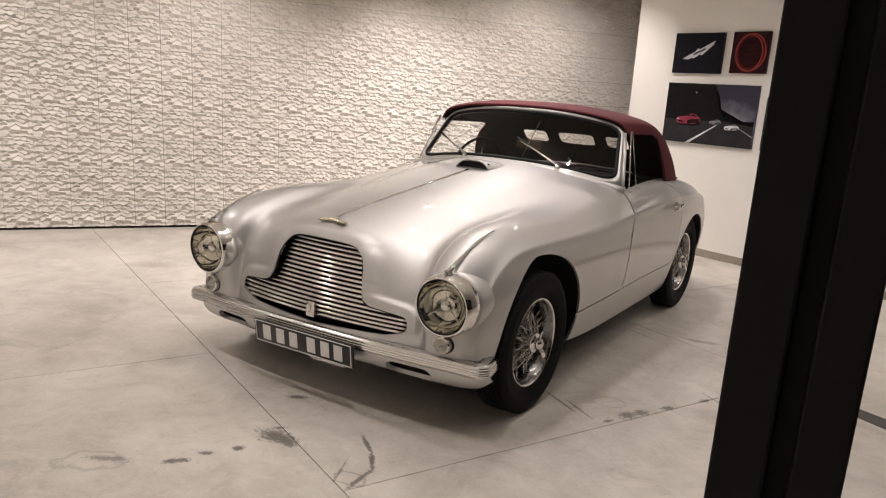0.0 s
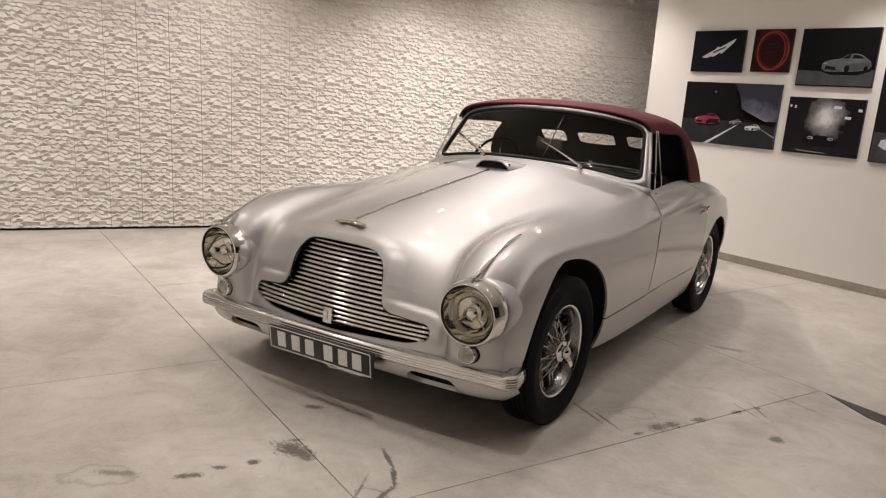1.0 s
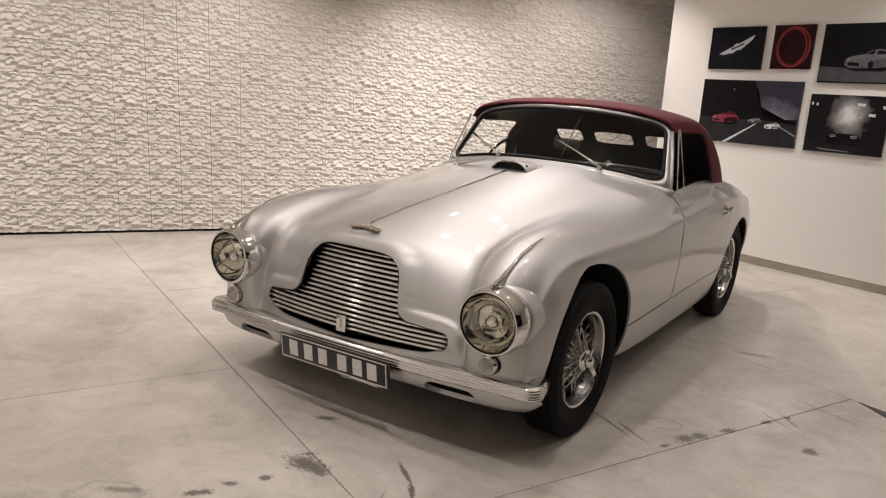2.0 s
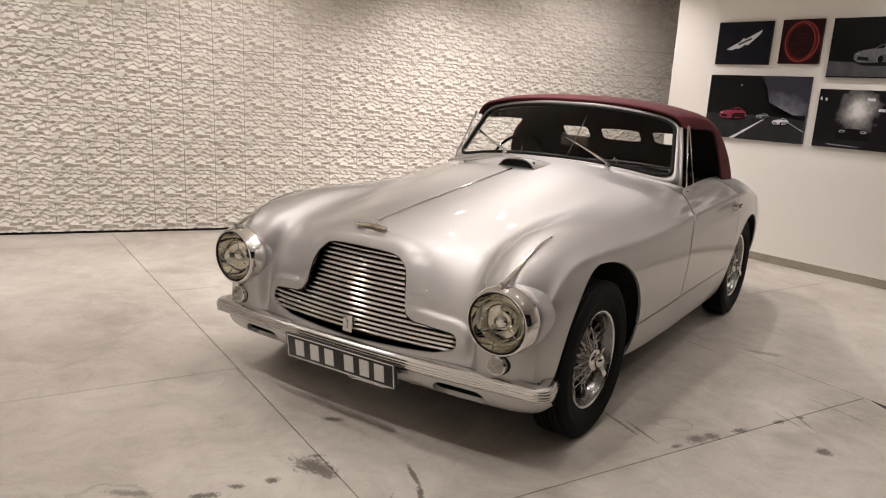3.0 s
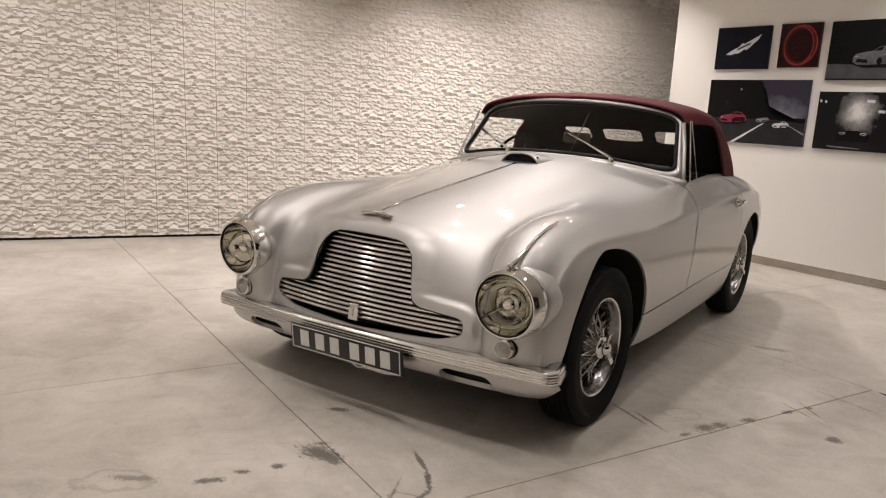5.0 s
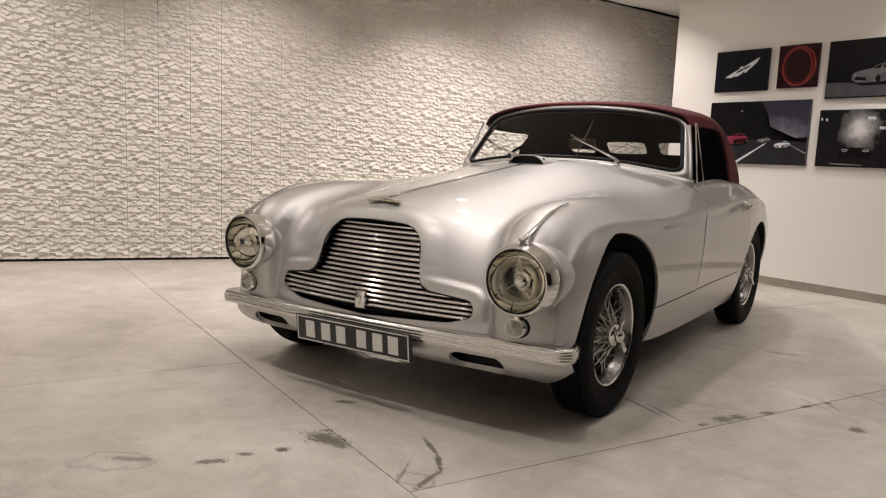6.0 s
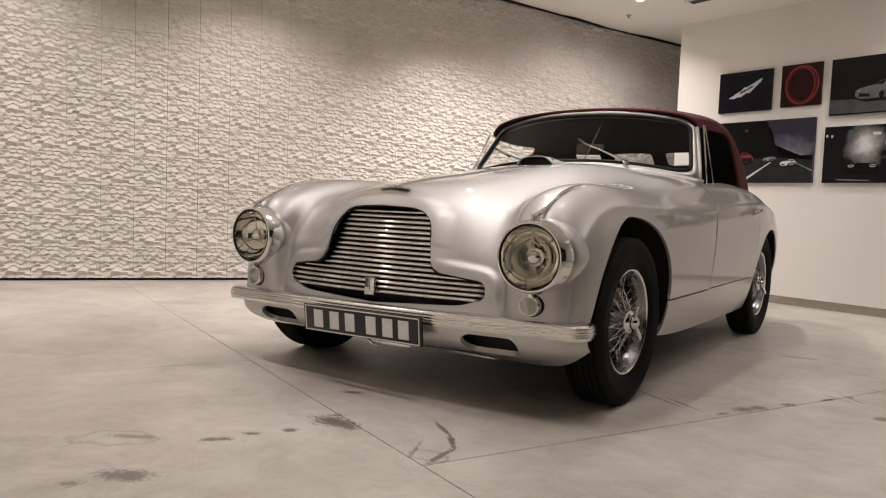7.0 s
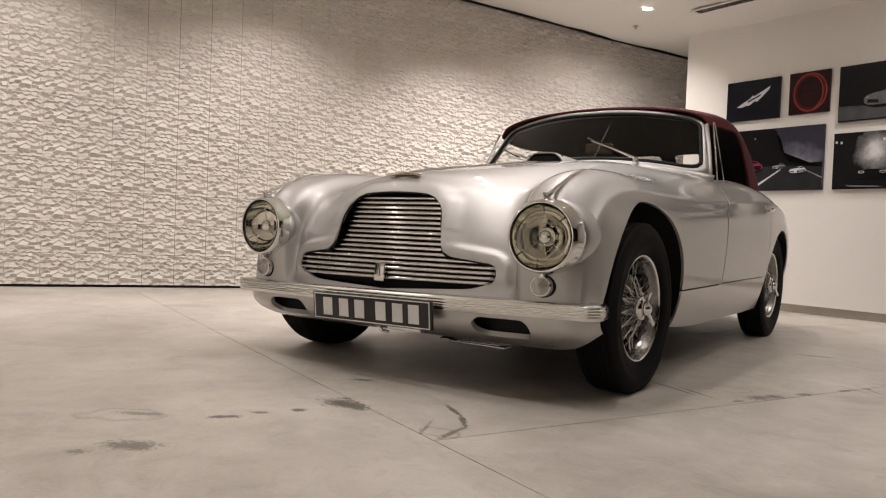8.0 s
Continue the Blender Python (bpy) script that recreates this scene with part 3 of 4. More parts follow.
def seam_y(p):
    """Rear edge of the front clip: round the scuttle and down the door's front edge."""
    z = p[:, 2]
    edge = np.interp(z, [.20, .39, .72, .88, .94, .98, 1.05], [1.145, 1.145, 1.165, 1.27, 1.29, 1.25, 1.05])
    return np.where(np.abs(p[:, 0]) > 0.5, edge, 1.2)


door_gap = side_only(lambda p: polygon_distance(p[:, 1], p[:, 2], DOOR))
door_fill = side_only(lambda p: -polygon_distance(p[:, 1], p[:, 2], DOOR) - 0.006)
low = lambda p: np.where(np.abs(p[:, 0]) > 0.6, p[:, 2] - np.interp(p[:, 1], [.4, 1.145], [.385, .395]), 1.0)
clip_tests = [grille_hole, lamp_hole, front_arch, cockpit, lambda p: seam_y(p) - p[:, 1] - 0.0045, lambda p: low(p) - 0.004 + np.where(p[:, 1] < 0.3, 1.0, 0)]
rear_tests = [rear_arch, front_arch, cockpit, door_gap, lambda p: np.maximum(p[:, 1] - seam_y(p) - 0.0045, np.where((p[:, 1] > 0.3), -low(p) - 0.004, -1.0))]
g, ok = cut(BODY, clip_tests)
part("front_clip", hem(grid_mesh(g, ok, True), 0.012), PAINT, car, "silver bonnet and front wings in one piece")
g, ok = cut(BODY, rear_tests)
part("rear_body", hem(grid_mesh(g, ok, True), 0.008), PAINT, car, "silver tail, sills and rear wings")
g, ok = cut(BODY, [door_fill, cockpit, lambda p: np.where(p[:, 0] > 0.6, 1.0, -1.0)])
door_l = part("door", hem(grid_mesh(g, ok), 0.008), PAINT, car, "closed silver door")
g2 = g.copy()
g2[:, :, 0] *= -1
door_r = part("door", hem(grid_mesh(g2, ok), 0.008), PAINT, car, "closed silver door")


# black copy of the body, added so that the panel gaps look shaded
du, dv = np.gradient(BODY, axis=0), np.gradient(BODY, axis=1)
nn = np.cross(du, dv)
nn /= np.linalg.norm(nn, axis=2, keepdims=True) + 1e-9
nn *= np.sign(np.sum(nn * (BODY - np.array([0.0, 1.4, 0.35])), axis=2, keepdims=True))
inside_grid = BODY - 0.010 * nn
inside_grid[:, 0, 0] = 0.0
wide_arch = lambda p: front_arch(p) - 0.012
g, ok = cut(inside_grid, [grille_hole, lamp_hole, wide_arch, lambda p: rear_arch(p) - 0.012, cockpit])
part("inner_shell", grid_mesh(g, ok, True), BLACK, car, "added black shell that puts shade into the shut lines")


def surface_at(x, z=None, y=None):
    """The body's point nearest to x and a height on the front, or x and y on top."""
    p = BODY.reshape(-1, 3)
    if z is not None:
        k = np.argmin((p[:, 0] - abs(x)) ** 2 + (p[:, 2] - z) ** 2 + np.where(p[:, 1] < 0.0, 0, 9))
    else:
        k = np.argmin((p[:, 0] - abs(x)) ** 2 + (p[:, 1] - y) ** 2 + np.where(p[:, 2] > 0.6, 0, 9))
    q = p[k]
    return Vector((math.copysign(q[0], x) if x else 0.0, q[1], q[2]))


# inner panels that close the body from below
part("floor_pan", box(1.40, 3.7, 0.02, m=pose(0, 1.52, 0.205)), BLACK, car, "black floor pan", False)
part("bulkhead", box(1.5, 0.02, 0.6, m=pose(0, 0.60, 0.52)), BLACK, car, "black bulkhead", False)
def well_ring(front):
    """The outline of a wheel well, from behind the wheel over the top to its front."""
    out_ = []
    for a in range(0, 181, 10):
        c, n_ = math.cos(radians(a)), math.sin(radians(a))
        if front:
            e_, half = (2.2, 0.485) if c > 0 else (1.65, 0.345)
            out_.append((0.06 + math.copysign(abs(c) ** (2 / e_), c) * half, HUB_Z + n_ ** (2 / e_) * 0.435))
        else:
            out_.append((REAR_Y + 0.385 * c, HUB_Z + 0.375 * n_))
    foot = 0.225 if front else 0.335
    return [(out_[0][0], foot)] + out_ + [(out_[-1][0], foot)]


SKIN = BODY.reshape(-1, 3)[BODY.reshape(-1, 3)[:, 0] > 0.62]


def skin_x(y, z):
    """How far out the body's side stands at a place."""
    return float(SKIN[np.argmin((SKIN[:, 1] - y) ** 2 + (SKIN[:, 2] - z) ** 2)][0])


for sx in (-1, 1):
    for front, x0 in ((True, 0.55), (False, 0.60)):
        bm = bmesh.new()
        rows_ = [[bm.verts.new((sx * (x0 if inner_ else skin_x(y, z) - 0.012), y, z)) for y, z in well_ring(front)] for inner_ in (True, False)]
        for a, b in zip(zip(rows_[0], rows_[0][1:]), zip(rows_[1], rows_[1][1:])):
            bm.faces.new((a[0], a[1], b[1], b[0]))
        bm.faces.new(rows_[0])
        part("wheel_well", bm, BLACK, car, "black wheel well")

# grille: rounded lip and chrome slats
FRONT_POINTS = BODY.reshape(-1, 3)[BODY.reshape(-1, 3)[:, 1] < 0.0]


def front_y(x, z):
    """The nose's depth at a place of its front view, eased over a thumb's width."""
    w_ = np.exp(-((FRONT_POINTS[:, 0] - abs(x)) ** 2 + (FRONT_POINTS[:, 2] - z) ** 2) / 0.010 ** 2) + 1e-12
    return float((w_ * FRONT_POINTS[:, 1]).sum() / w_.sum())


half_lip = []
for (x0, z0), (x1, z1) in zip(GRILLE, GRILLE[1:]):
    for q in range(4):
        half_lip.append((x0 + (x1 - x0) * q / 4, z0 + (z1 - z0) * q / 4))
whole_lip = half_lip + [GRILLE[-1]] + [(-x, z) for x, z in half_lip[::-1]]
edge = [(x * 0.992, front_y(x, z) + 0.006, z - 0.004) for x, z in whole_lip if z > 0.41]
for _ in range(8):
    edge = [edge[0]] + [(b[0], (a[1] + 2 * b[1] + c[1]) / 4, b[2]) for a, b, c in zip(edge, edge[1:], edge[2:])] + [edge[-1]]
part("grille_seal", tube(edge, 0.004, 6), BLACK, car, "thin black edging inside the grille opening")
bm = bmesh.new()
bm.faces.new([bm.verts.new((x * 0.99, -0.405 + 0.12 * x * x + max(0, z - 0.47) * 0.30, z)) for x, z in GRILLE_FULL])
part("radiator", bm, BLACK, car, "dark radiator behind the grille", False)
bars = 17
for k in range(bars):
    z = 0.418 + 0.0203 * k
    xs = np.linspace(0, 0.5, 400)
    inside = polygon_distance(xs, np.full(400, z), GRILLE + [(-0.05, .768), (-0.05, .372)]) < (0.010 if z > 0.54 else -0.002)
    if not inside.any():
        continue
    w = xs[inside].max()
    pts = []
    for q in range(25):
        x = -w + 2 * w * q / 24
        pts.append((x, -0.457 + 0.17 * x * x + max(0, z - 0.47) * 0.30, z))
    part("slat", tube(pts, 0.0092, 12, False, flat=0.80), CHROME, car)
bm = box(0.05, 0.012, 0.072, 0.004, pose(0, -0.478, 0.438, -4))
crest = part("crest", bm, CHROME, car, "small upright chrome crest on the lowest slats")
part("crest_bar", box(0.008, 0.004, 0.035, 0.001, pose(0, -0.486, 0.438, -4)), STEEL, crest)

# bumper and valance
def bumper_line(z):
    """Nearly straight across the nose, then round a tight corner and back along the wing."""
    pts = [(-0.886, -0.285, z), (-0.898, -0.33, z), (-0.910, -0.375, z)]
    for q in range(9):
        a = radians(180 + 86 * q / 8)
        pts.append((-0.852 + 0.062 * math.cos(a), -0.400 + 0.056 * math.sin(a), z))
    half = pts[:]
    for q in range(1, 24):
        x = -0.83 + 1.66 * q / 24
        pts.append((x, -0.500 + 0.048 * (abs(x) / 0.83) ** 2.2, z))
    return pts + [(-x, y, z_) for x, y, z_ in half[::-1]]


prof = [(-.058, -.028), (-.008, -.029), (-.001, -.026), (-.004, -.0205), (.0, -.0185), (.001, -.012), (-.0035, -.0105), (.0015, -.009), (.0015, -.003), (-.0035, -.0015), (.001, 0.0), (.001, .008), (-.0035, .0095), (-.001, .011), (-.003, .020), (-.012, .0275), (-.034, .030), (-.058, .030)]
part("front_bumper", sweep(bumper_line(0.339), prof), ALLOY, car, "ribbed chrome front bumper wrapping round the corners")


def valance_grid():
    rows_ = []
    for q in range(81):
        t = -1 + 2 * q / 80
        x = 0.878 * t
        u = abs(t)
        col = []
        for j in range(16):
            v = j / 15
            y = -0.484 + 0.045 * u ** 2.2 + 0.10 * u ** 24 + 0.20 * v ** 2.6 * (1 - 0.85 * u ** 8)
            z = 0.318 - 0.140 * v ** 0.9 * (1 - 0.60 * u ** 12)
            col.append((x, y, z))
        rows_.append(col)
    return np.array(rows_)


def slot(p):
    dx = np.maximum(np.abs(np.abs(p[:, 0]) - 0.548) - 0.078, 0)
    return np.hypot(dx, p[:, 2] - 0.258) - 0.038


g, ok = cut(valance_grid(), [slot])
part("valance", hem(grid_mesh(g, ok), 0.02), PAINT, car, "silver apron with two oval air slots")
for sx in (-1, 1):
    part("duct", box(0.34, 0.02, 0.10, m=pose(sx * 0.55, -0.365, 0.264)), BLACK, car, "dark duct behind the air slot", False)

# number plate with unreadable bars
plate = part("number_plate", box(0.612, 0.012, 0.114, 0.003, pose(-0.004, -0.524, 0.288, 6)), PLATE, car, "black number plate with white border and bars")
b = bmesh.new()
for w, h, x, z in ((0.594, 0.004, 0, 0.051), (0.594, 0.004, 0, -0.051), (0.004, 0.106, 0.295, 0), (0.004, 0.106, -0.295, 0)):
    box(w, 0.002, h, m=pose(-0.004, -0.524, 0.288, 6) @ pose(x, -0.007, z), bm=b)
part("plate_border", b, PLATE_WHITE, plate, smooth=False)
for x in (-0.222, -0.134, -0.050, 0.060, 0.144, 0.222):
    part("plate_bar", box(0.050, 0.003, 0.074, 0.001, pose(-0.004, -0.524, 0.288, 6) @ pose(x, -0.0075, 0)), PLATE_WHITE, plate, smooth=False)

part("plate_bracket", box(0.16, 0.006, 0.016, 0.002, pose(0.16, -0.512, 0.226, 6)), STEEL, plate, "thin steel bracket under the plate")
part("bracket_hook", tube([(0.02, -0.50, 0.226), (0.03, -0.485, 0.205), (0.055, -0.475, 0.20)], 0.007, 8), STEEL, plate)
tray = box(0.30, 0.06, 0.012, 0.003, pose(0.16, 0.02, 0.112))
box(0.14, 0.10, 0.010, 0.002, pose(0.02, 0.06, 0.118, 4, 0, 12), bm=tray)
box(0.24, 0.05, 0.09, 0.004, pose(0.14, 0.05, 0.160), bm=tray)
part("undertray", tray, STEEL, car, "worn steel tray under the nose")

# lamps
def headlamp(x):
    m = pose(x, -0.395, 0.606, 90, 0, 0)
    bm = lathe([(0.128, -0.02), (0.1355, -0.012), (0.1365, 0.030), (0.1375, 0.034), (0.1365, 0.038), (0.135, 0.062), (0.131, 0.080), (0.126, 0.090), (0.121, 0.094), (0.117, 0.092), (0.1145, 0.084), (0.1135, 0.070)], 72, m)
    lamp = part("headlamp", bm, CHROME, car, "round headlamp in a deep chrome rim")
    part("nacelle", lathe([(0.130, 0.006), (0.1372, 0.002), (0.1395, -0.012), (0.1405, -0.04), (0.138, -0.10)], 64, m), PAINT, lamp, "silver seat of the lamp in the wing")
    part("reflector", lathe([(0.1140, 0.078), (0.108, 0.048), (0.094, 0.020), (0.072, -0.002), (0.046, -0.016), (0.022, -0.022), (0.0, -0.023)], 64, m), REFLECTOR, lamp, "smooth silvered bowl")
    lens = part("lens", lathe([(0.1145, 0.082), (0.100, 0.091), (0.075, 0.100), (0.04, 0.106), (0.0, 0.108)], 56, m), LENS, lamp, "domed clear glass lens")
    lens.visible_shadow = False
    bm = lathe([(0.0, 0.070), (0.014, 0.068), (0.026, 0.060), (0.032, 0.046), (0.034, 0.022), (0.031, 0.022), (0.028, 0.044), (0.0, 0.058)], 28, m)
    for a in (90, 215, 325):
        c, s = math.cos(radians(a)), math.sin(radians(a))
        tube([m @ Vector((0.028 * c, 0.028 * s, 0.05)), m @ Vector((0.111 * c, 0.111 * s, 0.074))], 0.0026, 6, bm=bm)
    part("bulb_shield", bm, CHROME, lamp, "bulb shield on three thin stays")
    part("lens_seal", lathe([(0.1128, 0.084), (0.1150, 0.0935), (0.1180, 0.0935), (0.1172, 0.088)], 64, m), BLACK, lamp, "black ring between glass and rim")
    part("bulb", lathe([(0.0, 0.040), (0.010, 0.036), (0.014, 0.024), (0.012, 0.010), (0.009, -0.018)], 20, m), LENS, lamp)
    bm = box(0.020, 0.030, 0.020, 0.004, pose(x, -0.446, 0.745))
    tube([(x, -0.470, 0.736), (x, -0.470, 0.762)], 0.006, 8, bm=bm)
    part("rim_clip", bm, CHROME, lamp, "chrome clip on the lamp rim")
    part("lower_clip", box(0.018, 0.024, 0.022, 0.004, pose(x, -0.455, 0.466)), CHROME, lamp)
    return lamp


for sx in (-1, 1):
    headlamp(sx * 0.712)
    m = pose(sx * 0.708, -0.428, 0.426, 90, 0, 0) @ Matrix.Scale(0.85, 4)
    side = part("sidelamp", lathe([(0.048, -0.02), (0.048, 0.035), (0.044, 0.045), (0.040, 0.045), (0.039, 0.038)], 32, m), CHROME, car, "small round sidelamp in a chrome ring")
    part("sidelamp_gasket", lathe([(0.053, -0.02), (0.053, 0.016), (0.047, 0.020)], 32, m), BLACK, side, "black rubber gasket")
    prof_ = [(0.040, 0.040)]
    for k in range(6):
        prof_ += [(0.0385 - 0.006 * k, 0.041 + 0.004 * k), (0.0365 - 0.006 * k, 0.052 + 0.004 * k), (0.0335 - 0.006 * k, 0.043 + 0.004 * k)]
    lens = part("sidelamp_lens", lathe(prof_ + [(0.0, 0.070)], 32, m), RIBBED, side, "ribbed clear lens")
    part("sidelamp_back", lathe([(0.040, 0.036), (0.02, 0.022), (0.0, 0.02)], 24, m), REFLECTOR, side)
    # chrome spear along the wing
    pts = []
    for k in range(13):
        y = -0.45 + 0.345 * k / 12
        p = surface_at(sx * 0.715, y=max(y, -0.27))
        z = p.z + 0.006 if y > -0.27 else 0.752 + (p.z + 0.006 - 0.752) * (y + 0.45) / 0.18
        pts.append((sx * 0.715, y, z))
    part("wing_spear", tube(pts, 0.011, 8, taper=lambda t: 1.0 - 0.75 * t, flat=0.8), CHROME, car, "slim chrome spear on the wing crown")

# bonnet strip, badge and scoop
pts = [surface_at(0, y=-0.31 + 1.1 * k / 24) + Vector((0, 0, 0.003)) for k in range(25)]
part("bonnet_strip", tube(pts, 0.006, 8, flat=0.6), CHROME, car, "thin chrome strip down the bonnet")
p = surface_at(0, y=-0.350)
bm = box(0.030, 0.026, 0.014, 0.005, pose(0, p.y, p.z + 0.010))
for sx in (-1, 1):
    box(0.075, 0.026, 0.008, 0.003, pose(sx * 0.045, p.y + 0.006, p.z + 0.008, 0, sx * 6, -sx * 9), bm=bm)
    box(0.045, 0.010, 0.010, 0.003, pose(sx * 0.034, p.y - 0.008, p.z + 0.008, 0, sx * 6, -sx * 12), bm=bm)
part("badge", bm, GILT, car, "winged gilt badge on the nose")

# wheels
def wheel(x, y, side):
    m = pose(x, y, HUB_Z, 0, 90 * side, 0)
    rim = part("wheel", lathe([(0.205, -0.06), (0.212, -0.055), (0.200, -0.045), (0.190, -0.03), (0.180, 0.0), (0.190, 0.03), (0.200, 0.045), (0.215, 0.055), (0.213, 0.062), (0.206, 0.061), (0.199, 0.052), (0.195, 0.03), (0.186, 0.012), (0.184, -0.012), (0.190, -0.03), (0.198, -0.055)], 64, m), RIM, car, "chrome wire wheel with knock-off spinner")
    prof_ = [(0.205, -0.05), (0.225, -0.072), (0.26, -0.083), (0.30, -0.083), (0.328, -0.072), (0.341, -0.062)]
    for k in range(5):
        z = -0.052 + 0.023 * k
        prof_ += [(TYRE_R - 0.002, z), (TYRE_R, z + 0.003), (TYRE_R, z + 0.012), (TYRE_R - 0.002, z + 0.015), (TYRE_R - 0.009, z + 0.016), (TYRE_R - 0.009, z + 0.020)]
    prof_ += [(0.341, 0.062), (0.328, 0.072), (0.30, 0.083), (0.285, 0.0835), (0.28, 0.081), (0.26, 0.083), (0.225, 0.072), (0.205, 0.05)]
    part("rim_edge", lathe([(0.205, 0.060), (0.209, 0.0645), (0.2135, 0.0650), (0.2160, 0.060), (0.214, 0.054)], 64, m), CHROME, rim, "bright chrome lip of the rim")
    part("tyre", lathe(prof_, 72, m), RUBBER, rim, "black crossply tyre with ribbed tread")
    part("brake_drum", lathe([(0.0, -0.018), (0.10, -0.020), (0.145, -0.024), (0.152, -0.03), (0.152, -0.085), (0.0, -0.085)], 40, m), DRUM, rim, "dull dark brake drum behind the spokes")
    hub = part("hub", lathe([(0.066, -0.05), (0.064, -0.02), (0.056, 0.02), (0.050, 0.055), (0.050, 0.066), (0.044, 0.075), (0.0, 0.078)], 32, m), CHROME, rim)
    bm = lathe([(0.0, 0.105), (0.012, 0.104), (0.026, 0.096), (0.03, 0.085), (0.03, 0.074), (0.0, 0.074)], 24, m)
    for s in (-1, 1):
        box(0.056, 0.026, 0.008, 0.003, m @ pose(0, 0, 0, 0, 0, 20) @ pose(s * 0.046, 0, 0.098, 0, -s * 18, 0), bm=bm)
    part("spinner", bm, CHROME, hub, "two-eared chrome knock-off nut")
    for row, (n_, r0, z0, z1, lean) in enumerate(((24, 0.049, 0.060, -0.012, 30), (24, 0.064, -0.030, 0.022, 26), (12, 0.054, 0.02, 0.03, 10))):
        for k in range(n_):
            a = 2 * math.pi * (k + 0.25 * row) / n_
            b_ = a + radians(lean) * (1 if k % 2 else -1)
            p0 = Vector((r0 * math.cos(a), r0 * math.sin(a), z0))
            p1 = Vector((0.187 * math.cos(b_), 0.187 * math.sin(b_), z1))
            part("spoke", tube([m @ p0, m @ p1], 0.0029, 5), STEEL, rim)
    return rim


for sx in (-1, 1):
    for y in (FRONT_Y, REAR_Y):
        wheel(sx * 0.80, y, sx)

# windscreen
def screen(u, v, out=0.0):
    """A point of the screen: u across (-1..1), v up (0..1)."""
    a = abs(u)
    base = Vector((0.722 * u + 0.008, 1.188 + 0.100 * a ** 2.4, 1.056 - 0.072 * a ** 2.4))
    top = Vector((0.634 * u + 0.008, 1.405 + 0.104 * a ** 2, 1.364 - 0.066 * a ** 2.4))
    return base.lerp(top, v) + Vector((0, -out, out * 0.6))


def screen_outline(grow):
    pts = rounded([(-1 - grow, 0 - grow * 2), (1 + grow, 0 - grow * 2), (1 + grow, 1 + grow * 2.0), (-1 - grow, 1 + grow * 2.0)], [0.17, 0.17, 0.15, 0.15], 8)
    out = []
    for (x0, y0), (x1, y1) in zip(pts, pts[1:] + pts[:1]):
        n_ = max(1, int(abs(x1 - x0) * 14))
        out += [(x0 + (x1 - x0) * k / n_, y0 + (y1 - y0) * k / n_) for k in range(n_)]
    return out


windscreen = new("windscreen")
windscreen.parent = car
bm = bmesh.new()
loops = []
for pts, out in ((screen_outline(0.030), -0.03), (screen_outline(0.030), 0.0), (screen_outline(0.021), 0.010), (screen_outline(0.004), 0.010), (screen_outline(-0.004), 0.004), (screen_outline(-0.004), -0.03)):
    loops.append([bm.verts.new(screen(u, v, out)) for u, v in pts])
for a, b in zip(loops, loops[1:]):
    n_ = min(len(a), len(b))
    for k in range(n_):
        bm.faces.new((a[k], a[(k + 1) % n_], b[(k + 1) % n_], b[k]))
part("screen_frame", bm, PAINT, windscreen, "silver windscreen surround")
part("screen_base", tube([screen(-1.06 + 2.12 * k / 36, -0.085, -0.004) for k in range(37)], 0.024, 10), PAINT, windscreen, "silver fairing under the windscreen")
part("screen_rubber", tube([screen(u, v, 0.003) for u, v in screen_outline(-0.016)], 0.011, 8, True), BLACK, windscreen, "black rubber seal")
bm = bmesh.new()
gv = [[bm.verts.new(screen(-0.98 + 1.96 * i / 48, 0.02 + 0.96 * j / 8)) for i in range(49)] for j in range(9)]
for j in range(8):
    for i in range(48):
        bm.faces.new((gv[j][i], gv[j][i + 1], gv[j + 1][i + 1], gv[j + 1][i]))
pane = part("screen_glass", bm, GLASS, windscreen, "curved clear windscreen glass")
md = pane.modifiers.new("thick", "SOLIDIFY")
md.thickness, md.use_rim = 0.004, False

# hood
h_centre = [(0, 1.400, 1.398), (0, 1.56, 1.422), (0, 1.80, 1.414), (0, 2.07, 1.345), (0, 2.29, 1.20), (0, 2.43, 1.06), (0, 2.48, .965)]
h_mid = [(.36, 1.428, 1.386), (.37, 1.57, 1.411), (.38, 1.80, 1.400), (.39, 2.06, 1.330), (.39, 2.28, 1.19), (.39, 2.41, 1.05), (.39, 2.46, .955)]
h_edge = [(.588, 1.460, 1.350), (.635, 1.58, 1.362), (.662, 1.80, 1.354), (.67, 2.03, 1.280), (.675, 2.20, 1.15), (.675, 2.31, 1.035), (.675, 2.36, .945)]
h_drip = [(.664, 1.474, 1.308), (.712, 1.59, 1.318), (.745, 1.80, 1.308), (.765, 2.00, 1.222), (.782, 2.14, 1.11), (.788, 2.22, 1.015), (.79, 2.26, .95)]
h_side = [(.708, 1.478, 1.225), (.742, 1.59, 1.228), (.770, 1.78, 1.215), (.790, 1.96, 1.14), (.800, 2.09, 1.05), (.805, 2.17, .99), (.804, 2.215, .945)]
h_belt = [(.765, 1.42, .985), (.79, 1.55, .985), (.80, 1.76, .98), (.806, 1.91, .96), (.808, 2.05, .952), (.808, 2.13, .938), (.808, 2.19, .925)]
HOOD = surface([h_centre, h_mid, h_edge, h_drip, h_side, h_belt], 90, 70)
SIDE_WINDOW = rounded([(1.20, .85), (2.02, .85), (1.97, 1.00), (1.81, 1.262), (1.20, 1.278)], [0, 0, .08, .06, 0])
window_cut = lambda p: np.where(p[:, 0] > 0.66, polygon_distance(p[:, 1], p[:, 2], SIDE_WINDOW), 1.0)


